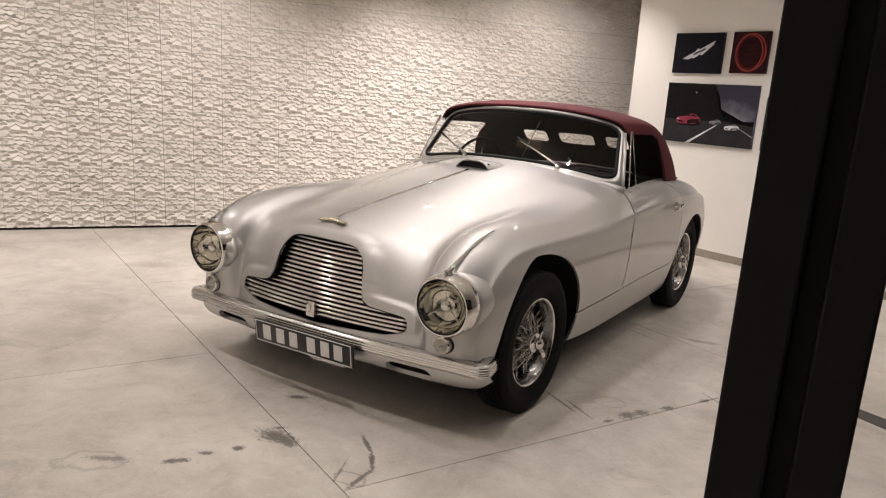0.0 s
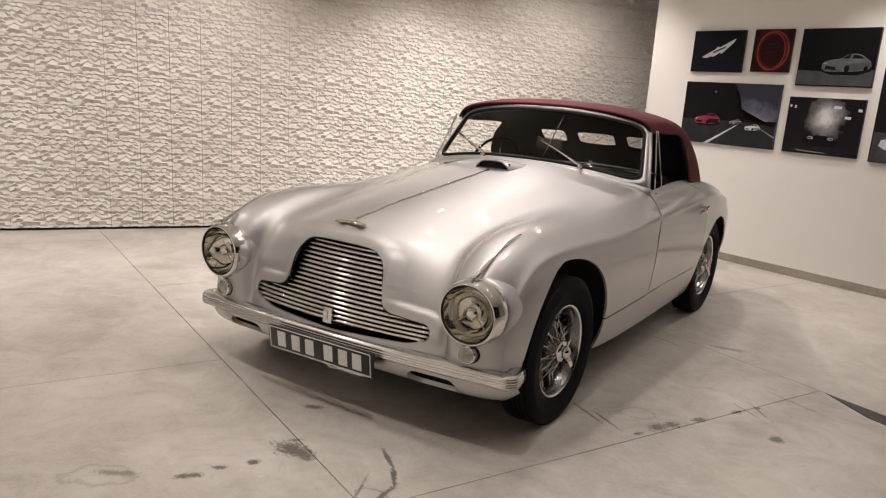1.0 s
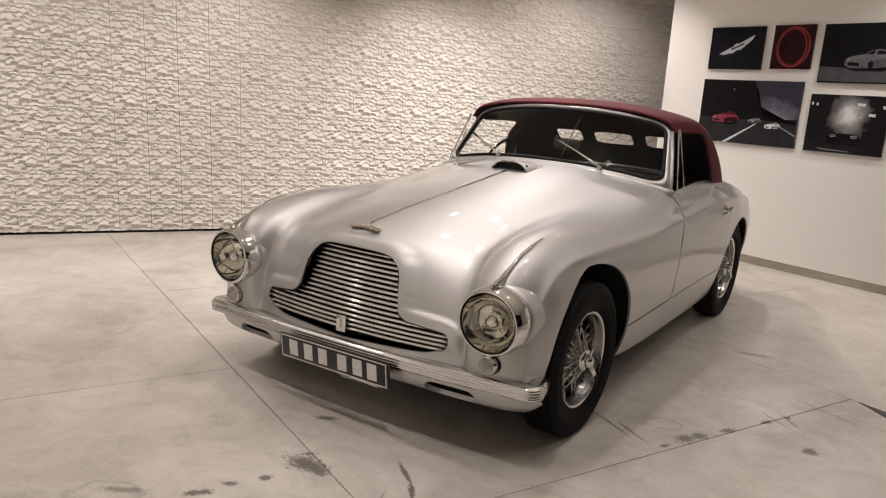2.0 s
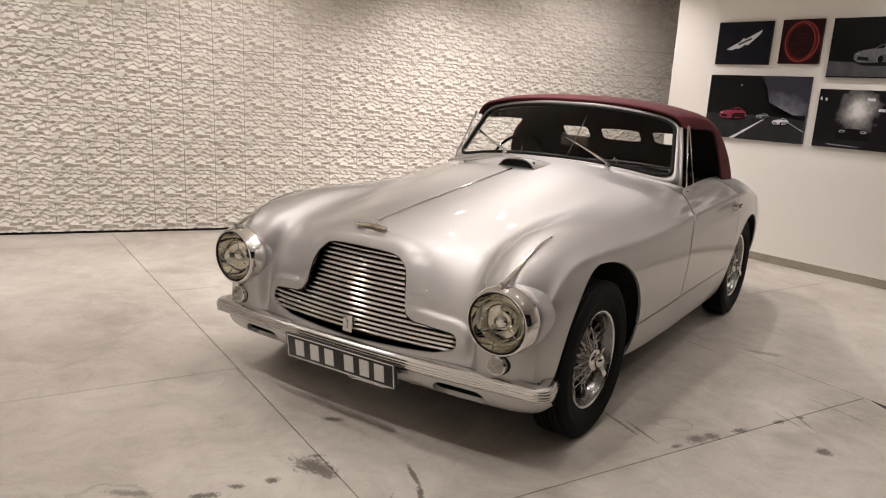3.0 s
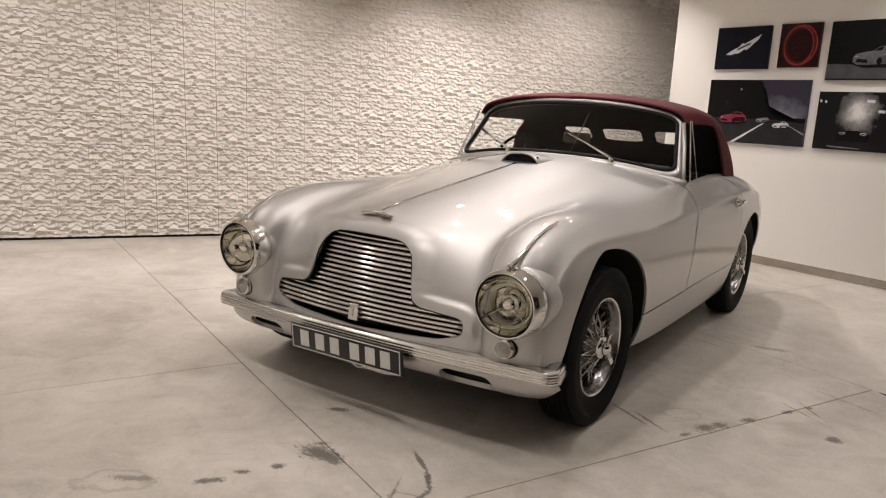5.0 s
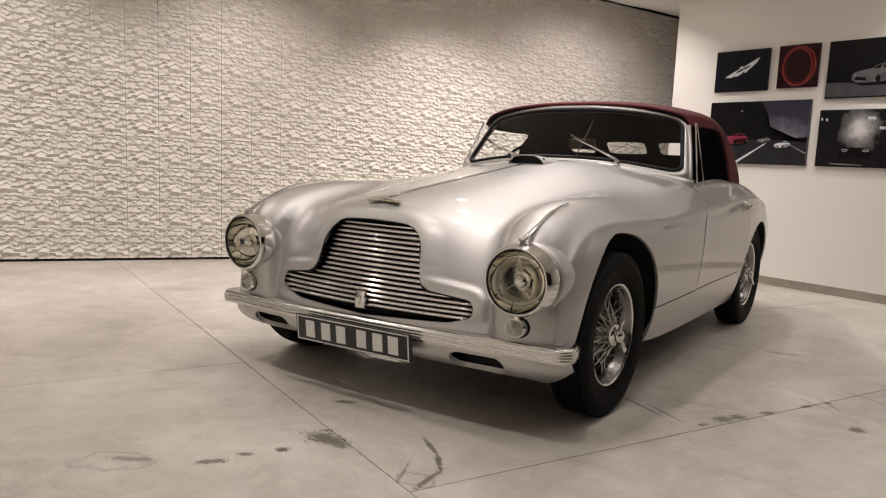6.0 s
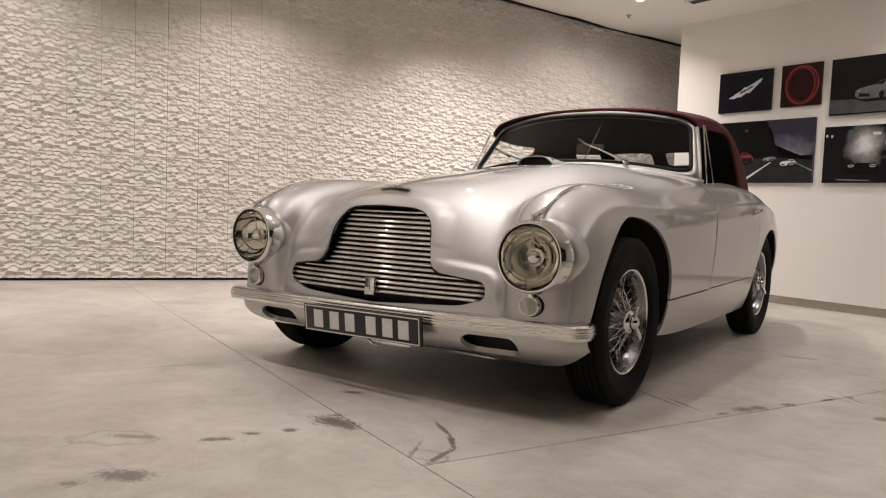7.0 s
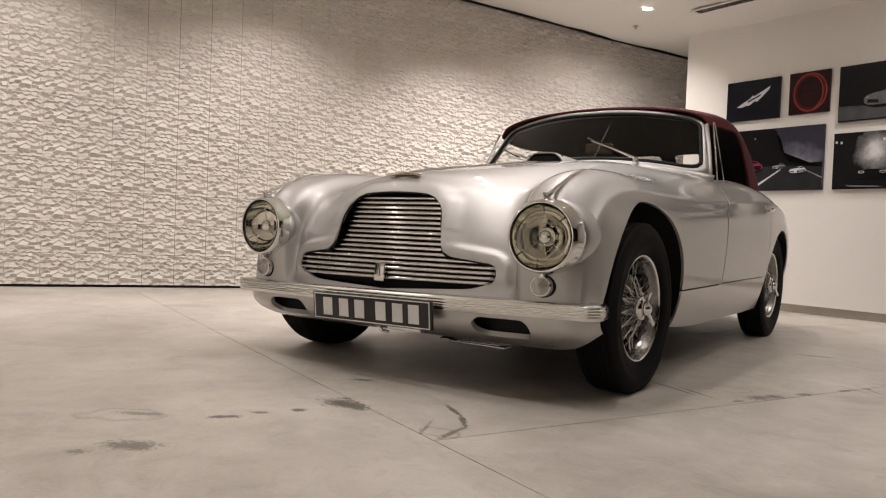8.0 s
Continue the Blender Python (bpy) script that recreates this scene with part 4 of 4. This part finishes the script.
def back_light(p):
    """Three rounded rear panes."""
    def pane_(x, half):
        return np.hypot(np.maximum(np.abs(x) - half + 0.03, 0), np.maximum(np.abs(p[:, 2] - 1.172) - 0.028, 0)) - 0.03
    return np.where(p[:, 1] > 2.0, np.minimum(pane_(p[:, 0], 0.165), pane_(np.abs(p[:, 0]) - 0.33, 0.11)), 1.0)


g, ok = cut(HOOD, [window_cut, back_light])
mirrored = HOOD * np.array([-1.0, 1, 1])
FAR_WINDOW = rounded([(1.20, .85), (2.16, .85), (2.14, 1.02), (2.10, 1.25), (1.20, 1.275)], [0, 0, .05, .08, 0])
left_cut = lambda p: np.where(p[:, 0] < -0.62, polygon_distance(p[:, 1], p[:, 2], FAR_WINDOW), 1.0)
g3, ok3 = cut(mirrored, [left_cut, back_light])
hood = part("hood", weld(grid_mesh(g3, ok3, bm=grid_mesh(g, ok))), CLOTH, car, "closed dark red canvas hood")
md = hood.modifiers.new("thick", "SOLIDIFY")
md.thickness, md.offset = 0.012, -1
inner_hood = HOOD * np.array([0.975, 0.965, 1.0]) + np.array([0.0, 1.75 * 0.035, -0.018])
inner_back = lambda p: back_light(p + np.array([0.0, 0.0, 0.016])) + 0.018
gi, ok = cut(inner_hood, [window_cut, inner_back])
gj, ok3 = cut(inner_hood * np.array([-1.0, 1, 1]), [lambda p: left_cut(p) + 0.02, inner_back])
part("hood_lining", weld(grid_mesh(gj, ok3, bm=grid_mesh(gi, ok))), LINING, car, "dark cloth lining of the hood")

for sx in (-1, 1):
    bm = tube([(sx * 0.760, 1.315, .93), (sx * 0.748, 1.335, 1.02), (sx * 0.716, 1.402, 1.15), (sx * 0.680, 1.466, 1.27)], 0.011 if sx > 0 else 0.005, 12)
    part("screen_pillar", bm, PAINT, windscreen, "silver pillar beside the windscreen")

part("hood_header", tube([screen(-1 + 2 * k / 24, 1.055, -0.028) for k in range(25)], 0.022, 8), LINING, car, "dark header rail of the hood")

# side windows with chrome quarterlights
for sx in (-1, 1):
    win = part("side_window", tube([(sx * x, y, z) for x, y, z in ((.780, 1.365, .95), (.752, 1.412, 1.10), (.710, 1.482, 1.285))], 0.0045, 8), CHROME, car, "chrome framed quarterlight and lowered side glass")
    part("quarterlight_bar", tube([(sx * .790, 1.465, .945), (sx * .760, 1.468, 1.10), (sx * .714, 1.496, 1.285)], 0.003, 8), CHROME, win)
    bm = bmesh.new()
    vs = [bm.verts.new((sx * x, y, z)) for x, y, z in ((.800, 1.50, .905), (.806, 2.00, .900), (.803, 1.98, .935), (.798, 1.76, .945), (.794, 1.50, .948))]
    bm.faces.new(vs)
    pane = part("side_glass", bm, GLASS, win, "clear side glass wound nearly down", False)
    md = pane.modifiers.new("thick", "SOLIDIFY")
    md.thickness = 0.004
    part("window_strip", tube([(sx * .782, 1.36, .928), (sx * .800, 1.60, .926), (sx * .812, 2.05, .922)], 0.009, 8), BLACK, win, "black rubber strip along the door top")
    # door handle
    p = np.argmin((BODY[:, :, 1] - 1.93) ** 2 + (BODY[:, :, 2] - 0.805) ** 2 + np.where(BODY[:, :, 0] > 0.6, 0, 9))
    hx = BODY.reshape(-1, 3)[p][0]
    d = door_l if sx > 0 else door_r
    bm = lathe([(0.0, 0.0), (0.027, 0.0), (0.027, 0.007), (0.016, 0.014), (0.014, 0.042), (0.0, 0.044)], 20, pose(sx * hx, 1.93, 0.812, 0, 90 * sx, 0))
    tube([(sx * (hx + 0.040), 1.955, 0.815), (sx * (hx + 0.044), 1.88, 0.808), (sx * (hx + 0.034), 1.81, 0.800)], 0.0125, 8, bm=bm)
    part("door_handle", bm, CHROME, d, "chrome lever handle")

# cabin
part("rear_shelf", box(1.44, 0.62, 0.02, 0.004, pose(0, 2.25, 0.925)), LINING, car, "dark shelf behind the seats")
part("dashboard", box(1.30, 0.16, 0.17, 0.04, pose(0, 1.47, 0.93)), LEATHER, car, "dark leather covered dashboard")
for sx in (-1, 1):
    seat = part("seat", box(0.50, 0.50, 0.16, 0.05, pose(sx * 0.32, 1.85, 0.55)), LEATHER, car, "dark leather bucket seat")
    part("backrest", box(0.50, 0.14, 0.50, 0.05, pose(sx * 0.32, 2.10, 0.72, -12)), LEATHER, seat)
m = pose(-0.40, 1.54, 0.955, 68, 0, 0)
wheel_ = part("steering_wheel", tube([m @ Vector((0.20 * math.cos(a), 0.20 * math.sin(a), 0)) for a in np.linspace(0, 2 * math.pi, 48, endpoint=False)], 0.010, 8, True), BLACK, car, "thin black three-spoke steering wheel")
for a in (90, 210, 330):
    part("wheel_spoke", tube([m @ Vector((0, 0, -0.02)), m @ Vector((0.2 * math.cos(radians(a)), 0.2 * math.sin(radians(a)), 0))], 0.006, 6), STEEL, wheel_)
part("mirror", box(0.17, 0.03, 0.065, 0.014, pose(0.065, 1.40, 1.150, 0, 0, 8)), MIRROR_BACK, car, "brown backed rear-view mirror")
part("mirror_stay", tube([(0.075, 1.30, 1.07), (0.15, 1.405, 1.345)], 0.003, 6), CHROME, car)

# wipers and scoop
for px_, tx, rise in ((0.385, 0.075, 0.36), (-0.275, -0.60, 0.44)):
    py = 1.185 + 0.125 * (abs(px_) / 0.71) ** 2.4 - 0.03
    pz = 1.056 - 0.075 * (abs(px_) / 0.71) ** 2.4 - 0.004
    bm = lathe([(0.0, 0.03), (0.014, 0.028), (0.017, 0.012), (0.020, 0.0), (0.0, 0.0)], 16, pose(px_, py, pz, 25))
    tip = screen(tx / 0.70, rise, 0.02)
    tube([(px_, py - 0.004, pz + 0.026), tuple(Vector((px_, py, pz + 0.03)).lerp(tip, 0.55)), tuple(tip)], 0.006, 8, bm=bm, taper=lambda t: 1.3 - 0.6 * t)
    arm = part("wiper", bm, CHROME, car, "chrome wiper arm lying on the screen")
    mid_ = Vector((px_, py, pz + 0.02)).lerp(tip, 0.75)
    d_ = (tip - Vector((px_, py, pz))).normalized()
    part("wiper_blade", tube([tuple(mid_ - d_ * 0.10 + Vector((0, 0.012, 0))), tuple(mid_ + d_ * 0.12 + Vector((0, 0.012, 0)))], 0.006, 6), BLACK, arm, "black rubber blade")
lines_ = []
for u in (1.0, 0.95, 0.8, 0.5, 0.0):
    xw, hh = 0.115 * u, 0.052 * (1 - u ** 4)
    lines_.append([(xw * (1 + 0.15 * t), 0.83 + 0.22 * t, (1.013 + 0.10 * (0.22 * t)) + 0.004 + hh * (1 - t ** 1.6)) for t in (0, 0.15, 0.4, 0.7, 1.0)])
g = surface(lines_, 20, 14)
bm = hem(grid_mesh(g, np.ones(g.shape[:2], bool), True), 0.006)
scoop = part("bonnet_scoop", bm, PAINT, car, "low silver air scoop with a dark mouth")
part("scoop_mouth", box(0.20, 0.01, 0.040, 0.004, pose(0, 0.86, 1.034)), BLACK, scoop, smooth=False)

# the nose stands slightly out of square
for ob in car.children_recursive:
    if ob.type != "MESH":
        continue
    for v in ob.data.vertices:
        k = min(1.0, max(0.0, (1.2 - v.co.y) / 1.2))
        k = k * k * (3 - 2 * k)
        v.co.y += 0.0415 * v.co.x * k
        v.co.z += 0.017 * v.co.x * min(1.0, max(0.0, (0.52 - v.co.z) / 0.14)) * min(1.0, max(0.0, (-0.20 - v.co.y) / 0.10))
        v.co.x -= 0.012 * k

# ---------------------------------------------------------------- doorway post by the camera
bm = box(0.048, 0.05, 3.4, 0.003, pose(0.024, 0.0, 1.7))
box(0.022, 0.03, 3.4, 0.002, pose(0.058, 0.015, 1.7), bm=bm)
box(0.042, 0.06, 3.4, 0.003, pose(0.088, 0.006, 1.7), bm=bm)
post = mesh_object("door_frame_post", bm, POST, False)
post.matrix_world = pose(2.0455, -2.077, 0, 0, 0, 4)
tagged(post, "black painted metal door frame post with grooves", "post", kind="structure")

# ---------------------------------------------------------------- pictures
def tone(name, color, rough=0.25, fade=None):
    """Ink of a print; fade: a second colour that it drifts to."""
    m = material(name, color, rough, Specular_IOR_Level=0.2)
    grained(m, color, fade or tuple(c * 1.25 + 0.002 for c in color), 9.0, 0.0, 0, None, 60)
    return m


INK_NIGHT = tone("ink_night", (0.0045, 0.005, 0.009))
INK_BLACK = tone("ink_black", (0.003, 0.003, 0.0035))
INK_PALE = tone("ink_pale", (0.50, 0.51, 0.54), 0.25, (0.62, 0.63, 0.66))
INK_GREY = tone("ink_grey", (0.16, 0.165, 0.175), 0.25, (0.26, 0.265, 0.28))
INK_DIM = tone("ink_dim", (0.045, 0.045, 0.05), 0.25, (0.075, 0.075, 0.08))
INK_ROAD = tone("ink_road", (0.016, 0.016, 0.018), 0.25, (0.026, 0.026, 0.029))
INK_RED = tone("ink_red", (0.17, 0.024, 0.022), 0.25, (0.34, 0.06, 0.05))
INK_EMBER = tone("ink_ember", (0.055, 0.008, 0.008), 0.25, (0.10, 0.014, 0.014))
INK_WINE = tone("ink_wine", (0.014, 0.004, 0.005), 0.25, (0.030, 0.006, 0.008))
INK_CAR = tone("ink_car_red", (0.14, 0.010, 0.026), 0.25, (0.28, 0.05, 0.085))


def clouded(name, low_c, high_c, centre, size, power=1.0):
    """Ink that glows out of the dark round a spot of the print, with billows."""
    m = material(name, low_c, 0.25, Specular_IOR_Level=0.2)
    n = Nodes(m)
    t = n.t.nodes.new("ShaderNodeMapping")
    t.vector_type = "TEXTURE"
    t.inputs["Location"].default_value, t.inputs["Scale"].default_value = (centre[0], 0, centre[1]), (size[0], 1000, size[1])
    n.link(n.coords, t.inputs["Vector"])
    d = n.t.nodes.new("ShaderNodeVectorMath")
    d.operation = "LENGTH"
    n.link(t.outputs[0], d.inputs[0])
    r = n.math("ADD", d.outputs["Value"], n.math("MULTIPLY_ADD", n.noise(11, 5, 0.6), 0.9, -0.45))
    n.link(n.ramp(r, [(0.15, high_c), (0.55, tuple((a + 2 * b) / 3 for a, b in zip(high_c, low_c))), (1.0, low_c)]), n.b.inputs["Base Color"])
    return m


SKY_INK = clouded("ink_evening_sky", (0.035, 0.035, 0.050), (0.27, 0.27, 0.32), (0.25, -0.10), (0.30, 0.26))
SMOKE_INK = clouded("ink_smoke", (0.009, 0.009, 0.010), (0.62, 0.61, 0.60), (0.02, 0.075), (0.17, 0.20))
STREET_INK = clouded("ink_street", (0.012, 0.011, 0.010), (0.16, 0.14, 0.12), (0.1, 0.25), (0.35, 0.5))


def picture(s0, s1, z0, z1, label, ground):
    c = along(WHITE_AT, WHITE_DIR, (s0 + s1) / 2, -0.016)
    ob = mesh_object("picture", box(s1 - s0, 0.03, z1 - z0, 0.002), ground, False)
    ob.matrix_world = pose(c.x, c.y, (z0 + z1) / 2, 0, 0, math.degrees(WHITE_DIR))
    return tagged(ob, label, "picture", "pictures on the white wall")


def ink(pic, name, outline, mat, layer=1):
    """A printed shape: a flat outline on the face of a print, in metres from its middle."""
    bm = bmesh.new()
    bm.faces.new([bm.verts.new((x, -0.0152 - 0.0004 * layer, z)) for x, z in outline])
    bmesh.ops.triangulate(bm, faces=bm.faces)
    return part(name, bm, mat, pic, smooth=False)


def coupe(pic, x, z, w, body, glass, layer=2, flip=1):
    """The printed side view of a low coupe, w metres long."""
    side = [(-.5, .02), (-.48, .11), (-.30, .16), (-.12, .19), (.02, .29), (.18, .31), (.34, .26), (.46, .20), (.5, .10), (.49, .02), (.40, -.02), (-.42, -.03)]
    ink(pic, "printed_car", [(x + flip * a * w, z + b * w) for a, b in side][::flip], body, layer)
    ink(pic, "printed_window", [(x + flip * a * w, z + b * w) for a, b in ((-.08, .19), (.04, .27), (.17, .285), (.30, .245), (.26, .20))][::flip], glass, layer + 1)
    for a in (-.30, .31):
        ink(pic, "printed_wheel", [(x + flip * a * w + .085 * w * math.cos(q), z + .02 * w + .085 * w * math.sin(q)) for q in np.linspace(0, 2 * math.pi, 16, endpoint=False)], glass, layer + 1)


def quarter(pic, x, z, w, body, shade, glow, layer=4, flip=1):
    """A printed car seen from its corner: roof, bonnet, flank in shade, dark tyres, a bright lamp."""
    def put(name, pts, mat, up):
        ink(pic, name, [(x + flip * a * w, z + b * w) for a, b in pts][::flip], mat, layer + up)
    put("printed_shadow", [(-.50, -.10), (-.30, -.17), (.25, -.17), (.52, -.08), (.46, 0), (-.46, 0)], INK_BLACK, 0)
    put("printed_car", [(-.50, -.04), (-.50, .06), (-.44, .12), (-.26, .16), (-.12, .18), (.0, .26), (.14, .285), (.28, .26), (.40, .18), (.48, .12), (.50, .02), (.44, -.06), (.20, -.09), (-.20, -.11), (-.42, -.10)], body, 1)
    put("printed_window", [(-.10, .175), (.0, .245), (.08, .262), (.05, .18)], INK_BLACK, 2)
    put("printed_window", [(.09, .18), (.12, .262), (.26, .24), (.36, .175)], INK_BLACK, 2)
    put("printed_flank", [(-.02, .02), (.12, .08), (.46, .10), (.47, .0), (.40, -.05), (.02, -.085)], shade, 2)
    for a, r in ((.02, .075), (.40, .065)):
        put("printed_wheel", [(a + r * 0.7 * math.cos(q), -.035 + r * math.sin(q)) for q in np.linspace(0, 2 * math.pi, 14, endpoint=False)], INK_BLACK, 3)
    put("printed_grille", [(-.44, -.05), (-.42, .02), (-.22, .0), (-.20, -.07)], INK_BLACK, 2)
    put("printed_lamp", [(-.48, .06), (-.44, .085), (-.38, .075), (-.43, .05)], glow, 3)


def ring_ink(pic, name, x, z, rx, rz, thick, mat, layer=1, turn=0.0):
    bm = bmesh.new()
    a_ = np.linspace(0, 2 * math.pi, 48, endpoint=False)
    o_ = [bm.verts.new((x + rx * math.cos(q + turn), -0.0152 - 0.0004 * layer, z + rz * math.sin(q))) for q in a_]
    i_ = [bm.verts.new((x + (rx - thick) * math.cos(q + turn), -0.0152 - 0.0004 * layer, z + (rz - thick) * math.sin(q))) for q in a_]
    for k in range(48):
        bm.faces.new((o_[k], o_[(k + 1) % 48], i_[(k + 1) % 48], i_[k]))
    return part(name, bm, mat, pic, smooth=False)


pic = picture(-0.65, -0.14, 1.76, 2.135, "unframed dark print of a pale winged emblem", INK_NIGHT)
ink(pic, "printed_wings", [(-.155, -.055), (-.08, -.012), (-.03, .012), (0.0, .045), (.02, .035), (.17, .115), (.15, .075), (.10, .03), (.06, .005), (.045, -.02), (.02, -.012), (-.01, -.035), (-.04, -.05), (-.06, -.045), (-.10, -.06)], INK_PALE)
ink(pic, "printed_bar", [(-.045, -.005), (.075, .048), (.078, .032), (-.042, -.021)], INK_DIM, 2)
pic = picture(-0.054, 0.293, 1.77, 2.138, "unframed dark print with a glowing red ring", INK_WINE)
ring_ink(pic, "printed_ring", 0.008, 0.0, 0.152, 0.174, 0.040, INK_EMBER)
ring_ink(pic, "printed_glow", 0.010, 0.002, 0.144, 0.168, 0.011, INK_RED, 2)
ring_ink(pic, "printed_glow", -0.004, -0.004, 0.128, 0.164, 0.010, INK_RED, 3)
for z, w in ((0.06, 0.10), (0.03, 0.13), (-0.01, 0.12), (-0.07, 0.06), (-0.095, 0.06)):
    ink(pic, "printed_bar", [(-w / 2, z), (w / 2, z + 0.012), (w / 2, z - 0.004), (-w / 2, z - 0.016)], tone("ink_dark_red", (0.028, 0.006, 0.007)), 1)
pic = picture(0.37, 0.977, 1.665, 2.135, "unframed dark print of a grey coupe", INK_BLACK)
ink(pic, "printed_ground", [(-.30, -.225), (.30, -.225), (.30, -.095), (.10, -.12), (-.30, -.105)], INK_DIM)
quarter(pic, 0.085, -0.075, 0.38, tone("ink_car_grey", (0.045, 0.047, 0.05), 0.25, (0.13, 0.135, 0.14)), INK_DIM, INK_GREY, 2)
pic = picture(-0.665, 0.267, 1.095, 1.665, "unframed print of three cars on a road at dusk", SKY_INK)
ink(pic, "printed_treeline", [(-.463, .283), (.030, .283), (.035, .262), (.062, .254), (.048, .232), (.074, .216), (.056, .198), (.090, .186), (.070, .165), (.078, .146), (.104, .136), (.084, .112), (.112, .096), (.096, .074), (.128, .056), (.116, .034), (.140, .020), (.150, -.012), (.20, -.035), (.30, -.045), (.463, -.04), (.463, -.09), (-.463, -.07)], INK_BLACK)
ink(pic, "printed_road", [(-.463, -.283), (.463, -.283), (.463, -.085), (.16, -.062), (-.463, -.062)], INK_ROAD, 2)
ink(pic, "printed_line", [(-.21, -.283), (-.165, -.283), (.135, -.075), (.125, -.075)], INK_PALE, 3)
ink(pic, "printed_line", [(.463, -.185), (.463, -.172), (.27, -.08), (.262, -.08)], INK_GREY, 3)
quarter(pic, -0.20, -0.075, 0.26, INK_CAR, INK_WINE, INK_PALE)
quarter(pic, 0.085, -0.075, 0.12, INK_GREY, INK_DIM, INK_PALE)
quarter(pic, 0.255, -0.115, 0.145, INK_PALE, INK_GREY, INK_PALE)
ink(pic, "printed_moon", [(-.15 + .010 * math.cos(q), .20 + .010 * math.sin(q)) for q in np.linspace(0, 2 * math.pi, 12, endpoint=False)], INK_GREY, 2)
pic = picture(0.35, 0.965, 1.095, 1.57, "unframed dark print of a car in a plume of smoke", SMOKE_INK)
ink(pic, "printed_car", [(-.13, -.115), (-.11, -.092), (-.07, -.084), (-.04, -.074), (.04, -.074), (.07, -.084), (.11, -.092), (.13, -.115), (.12, -.165), (-.12, -.165)], INK_BLACK, 2)
for sx in (-1, 1):
    ring_ink(pic, "printed_lamp", sx * 0.082, -0.098, 0.024, 0.010, 0.004, INK_PALE, 3)
ink(pic, "printed_light", [(-.20, -.205), (.05, -.215), (.08, -.222), (-.16, -.218)], INK_GREY, 2)
for x, z, w in ((-.285, .16, .016), (-.245, .155, .016), (.10, .165, .06), (.275, .15, .03), (.19, .085, .05)):
    ink(pic, "printed_light", [(x - w / 2, z - .010), (x + w / 2, z - .012), (x + w / 2, z + .010), (x - w / 2, z + .012)], INK_PALE, 2)
pic = picture(1.052, 1.65, 1.085, 2.05, "unframed tall print of a pale car in a street", STREET_INK)
ink(pic, "printed_ground", [(-.29, -.475), (.29, -.475), (.29, -.28), (-.29, -.24)], INK_DIM)
coupe(pic, 0.02, -0.36, 0.52, INK_PALE, INK_BLACK, 2)

# ceiling details
p = (-0.755, 4.2)
ob = mesh_object("sprinkler", lathe([(0.0, -0.03), (0.012, -0.028), (0.012, -0.006), (0.028, -0.004), (0.028, 0.0)], 20), SKIRTING)
ob.matrix_world = pose(*p, ceiling_z(*p))
tagged(ob, "small dark sprinkler head in the ceiling", "sprinkler")
a_ = along(WHITE_AT, WHITE_DIR, 0.05, -0.62)
vent = mesh_object("ceiling_vent", box(1.45, 0.11, 0.012, 0.002), CEILING_PAINT, False)
vent.matrix_world = pose(a_.x, a_.y, ceiling_z(a_.x, a_.y) - 0.004, 0, 0, math.degrees(WHITE_DIR))
tagged(vent, "long slotted white air vent in the ceiling", "air vent")
for k in (-1, 0, 1):
    part("slot", box(1.38, 0.018, 0.004, m=pose(0, 0.03 * k, -0.007)), BLACK, vent, smooth=False)

# downlights; the added fill lamps get the same fitting
for x, y, *_ in LAMPS:
    d = mesh_object("downlight", lathe([(0.062, 0.0), (0.062, -0.006), (0.050, -0.008), (0.046, 0.0), (0.043, 0.001)], 32), CEILING_PAINT)
    d.matrix_world = pose(x, y, ceiling_z(x, y) - 0.001)
    part("lit_disc", lathe([(0.043, 0.0), (0.0, 0.0)], 24, pose(0, 0, -0.002)), GLOW, d)
    tagged(d, "small round recessed ceiling downlight, lit; some added as fill", "downlight", "ceiling downlights")
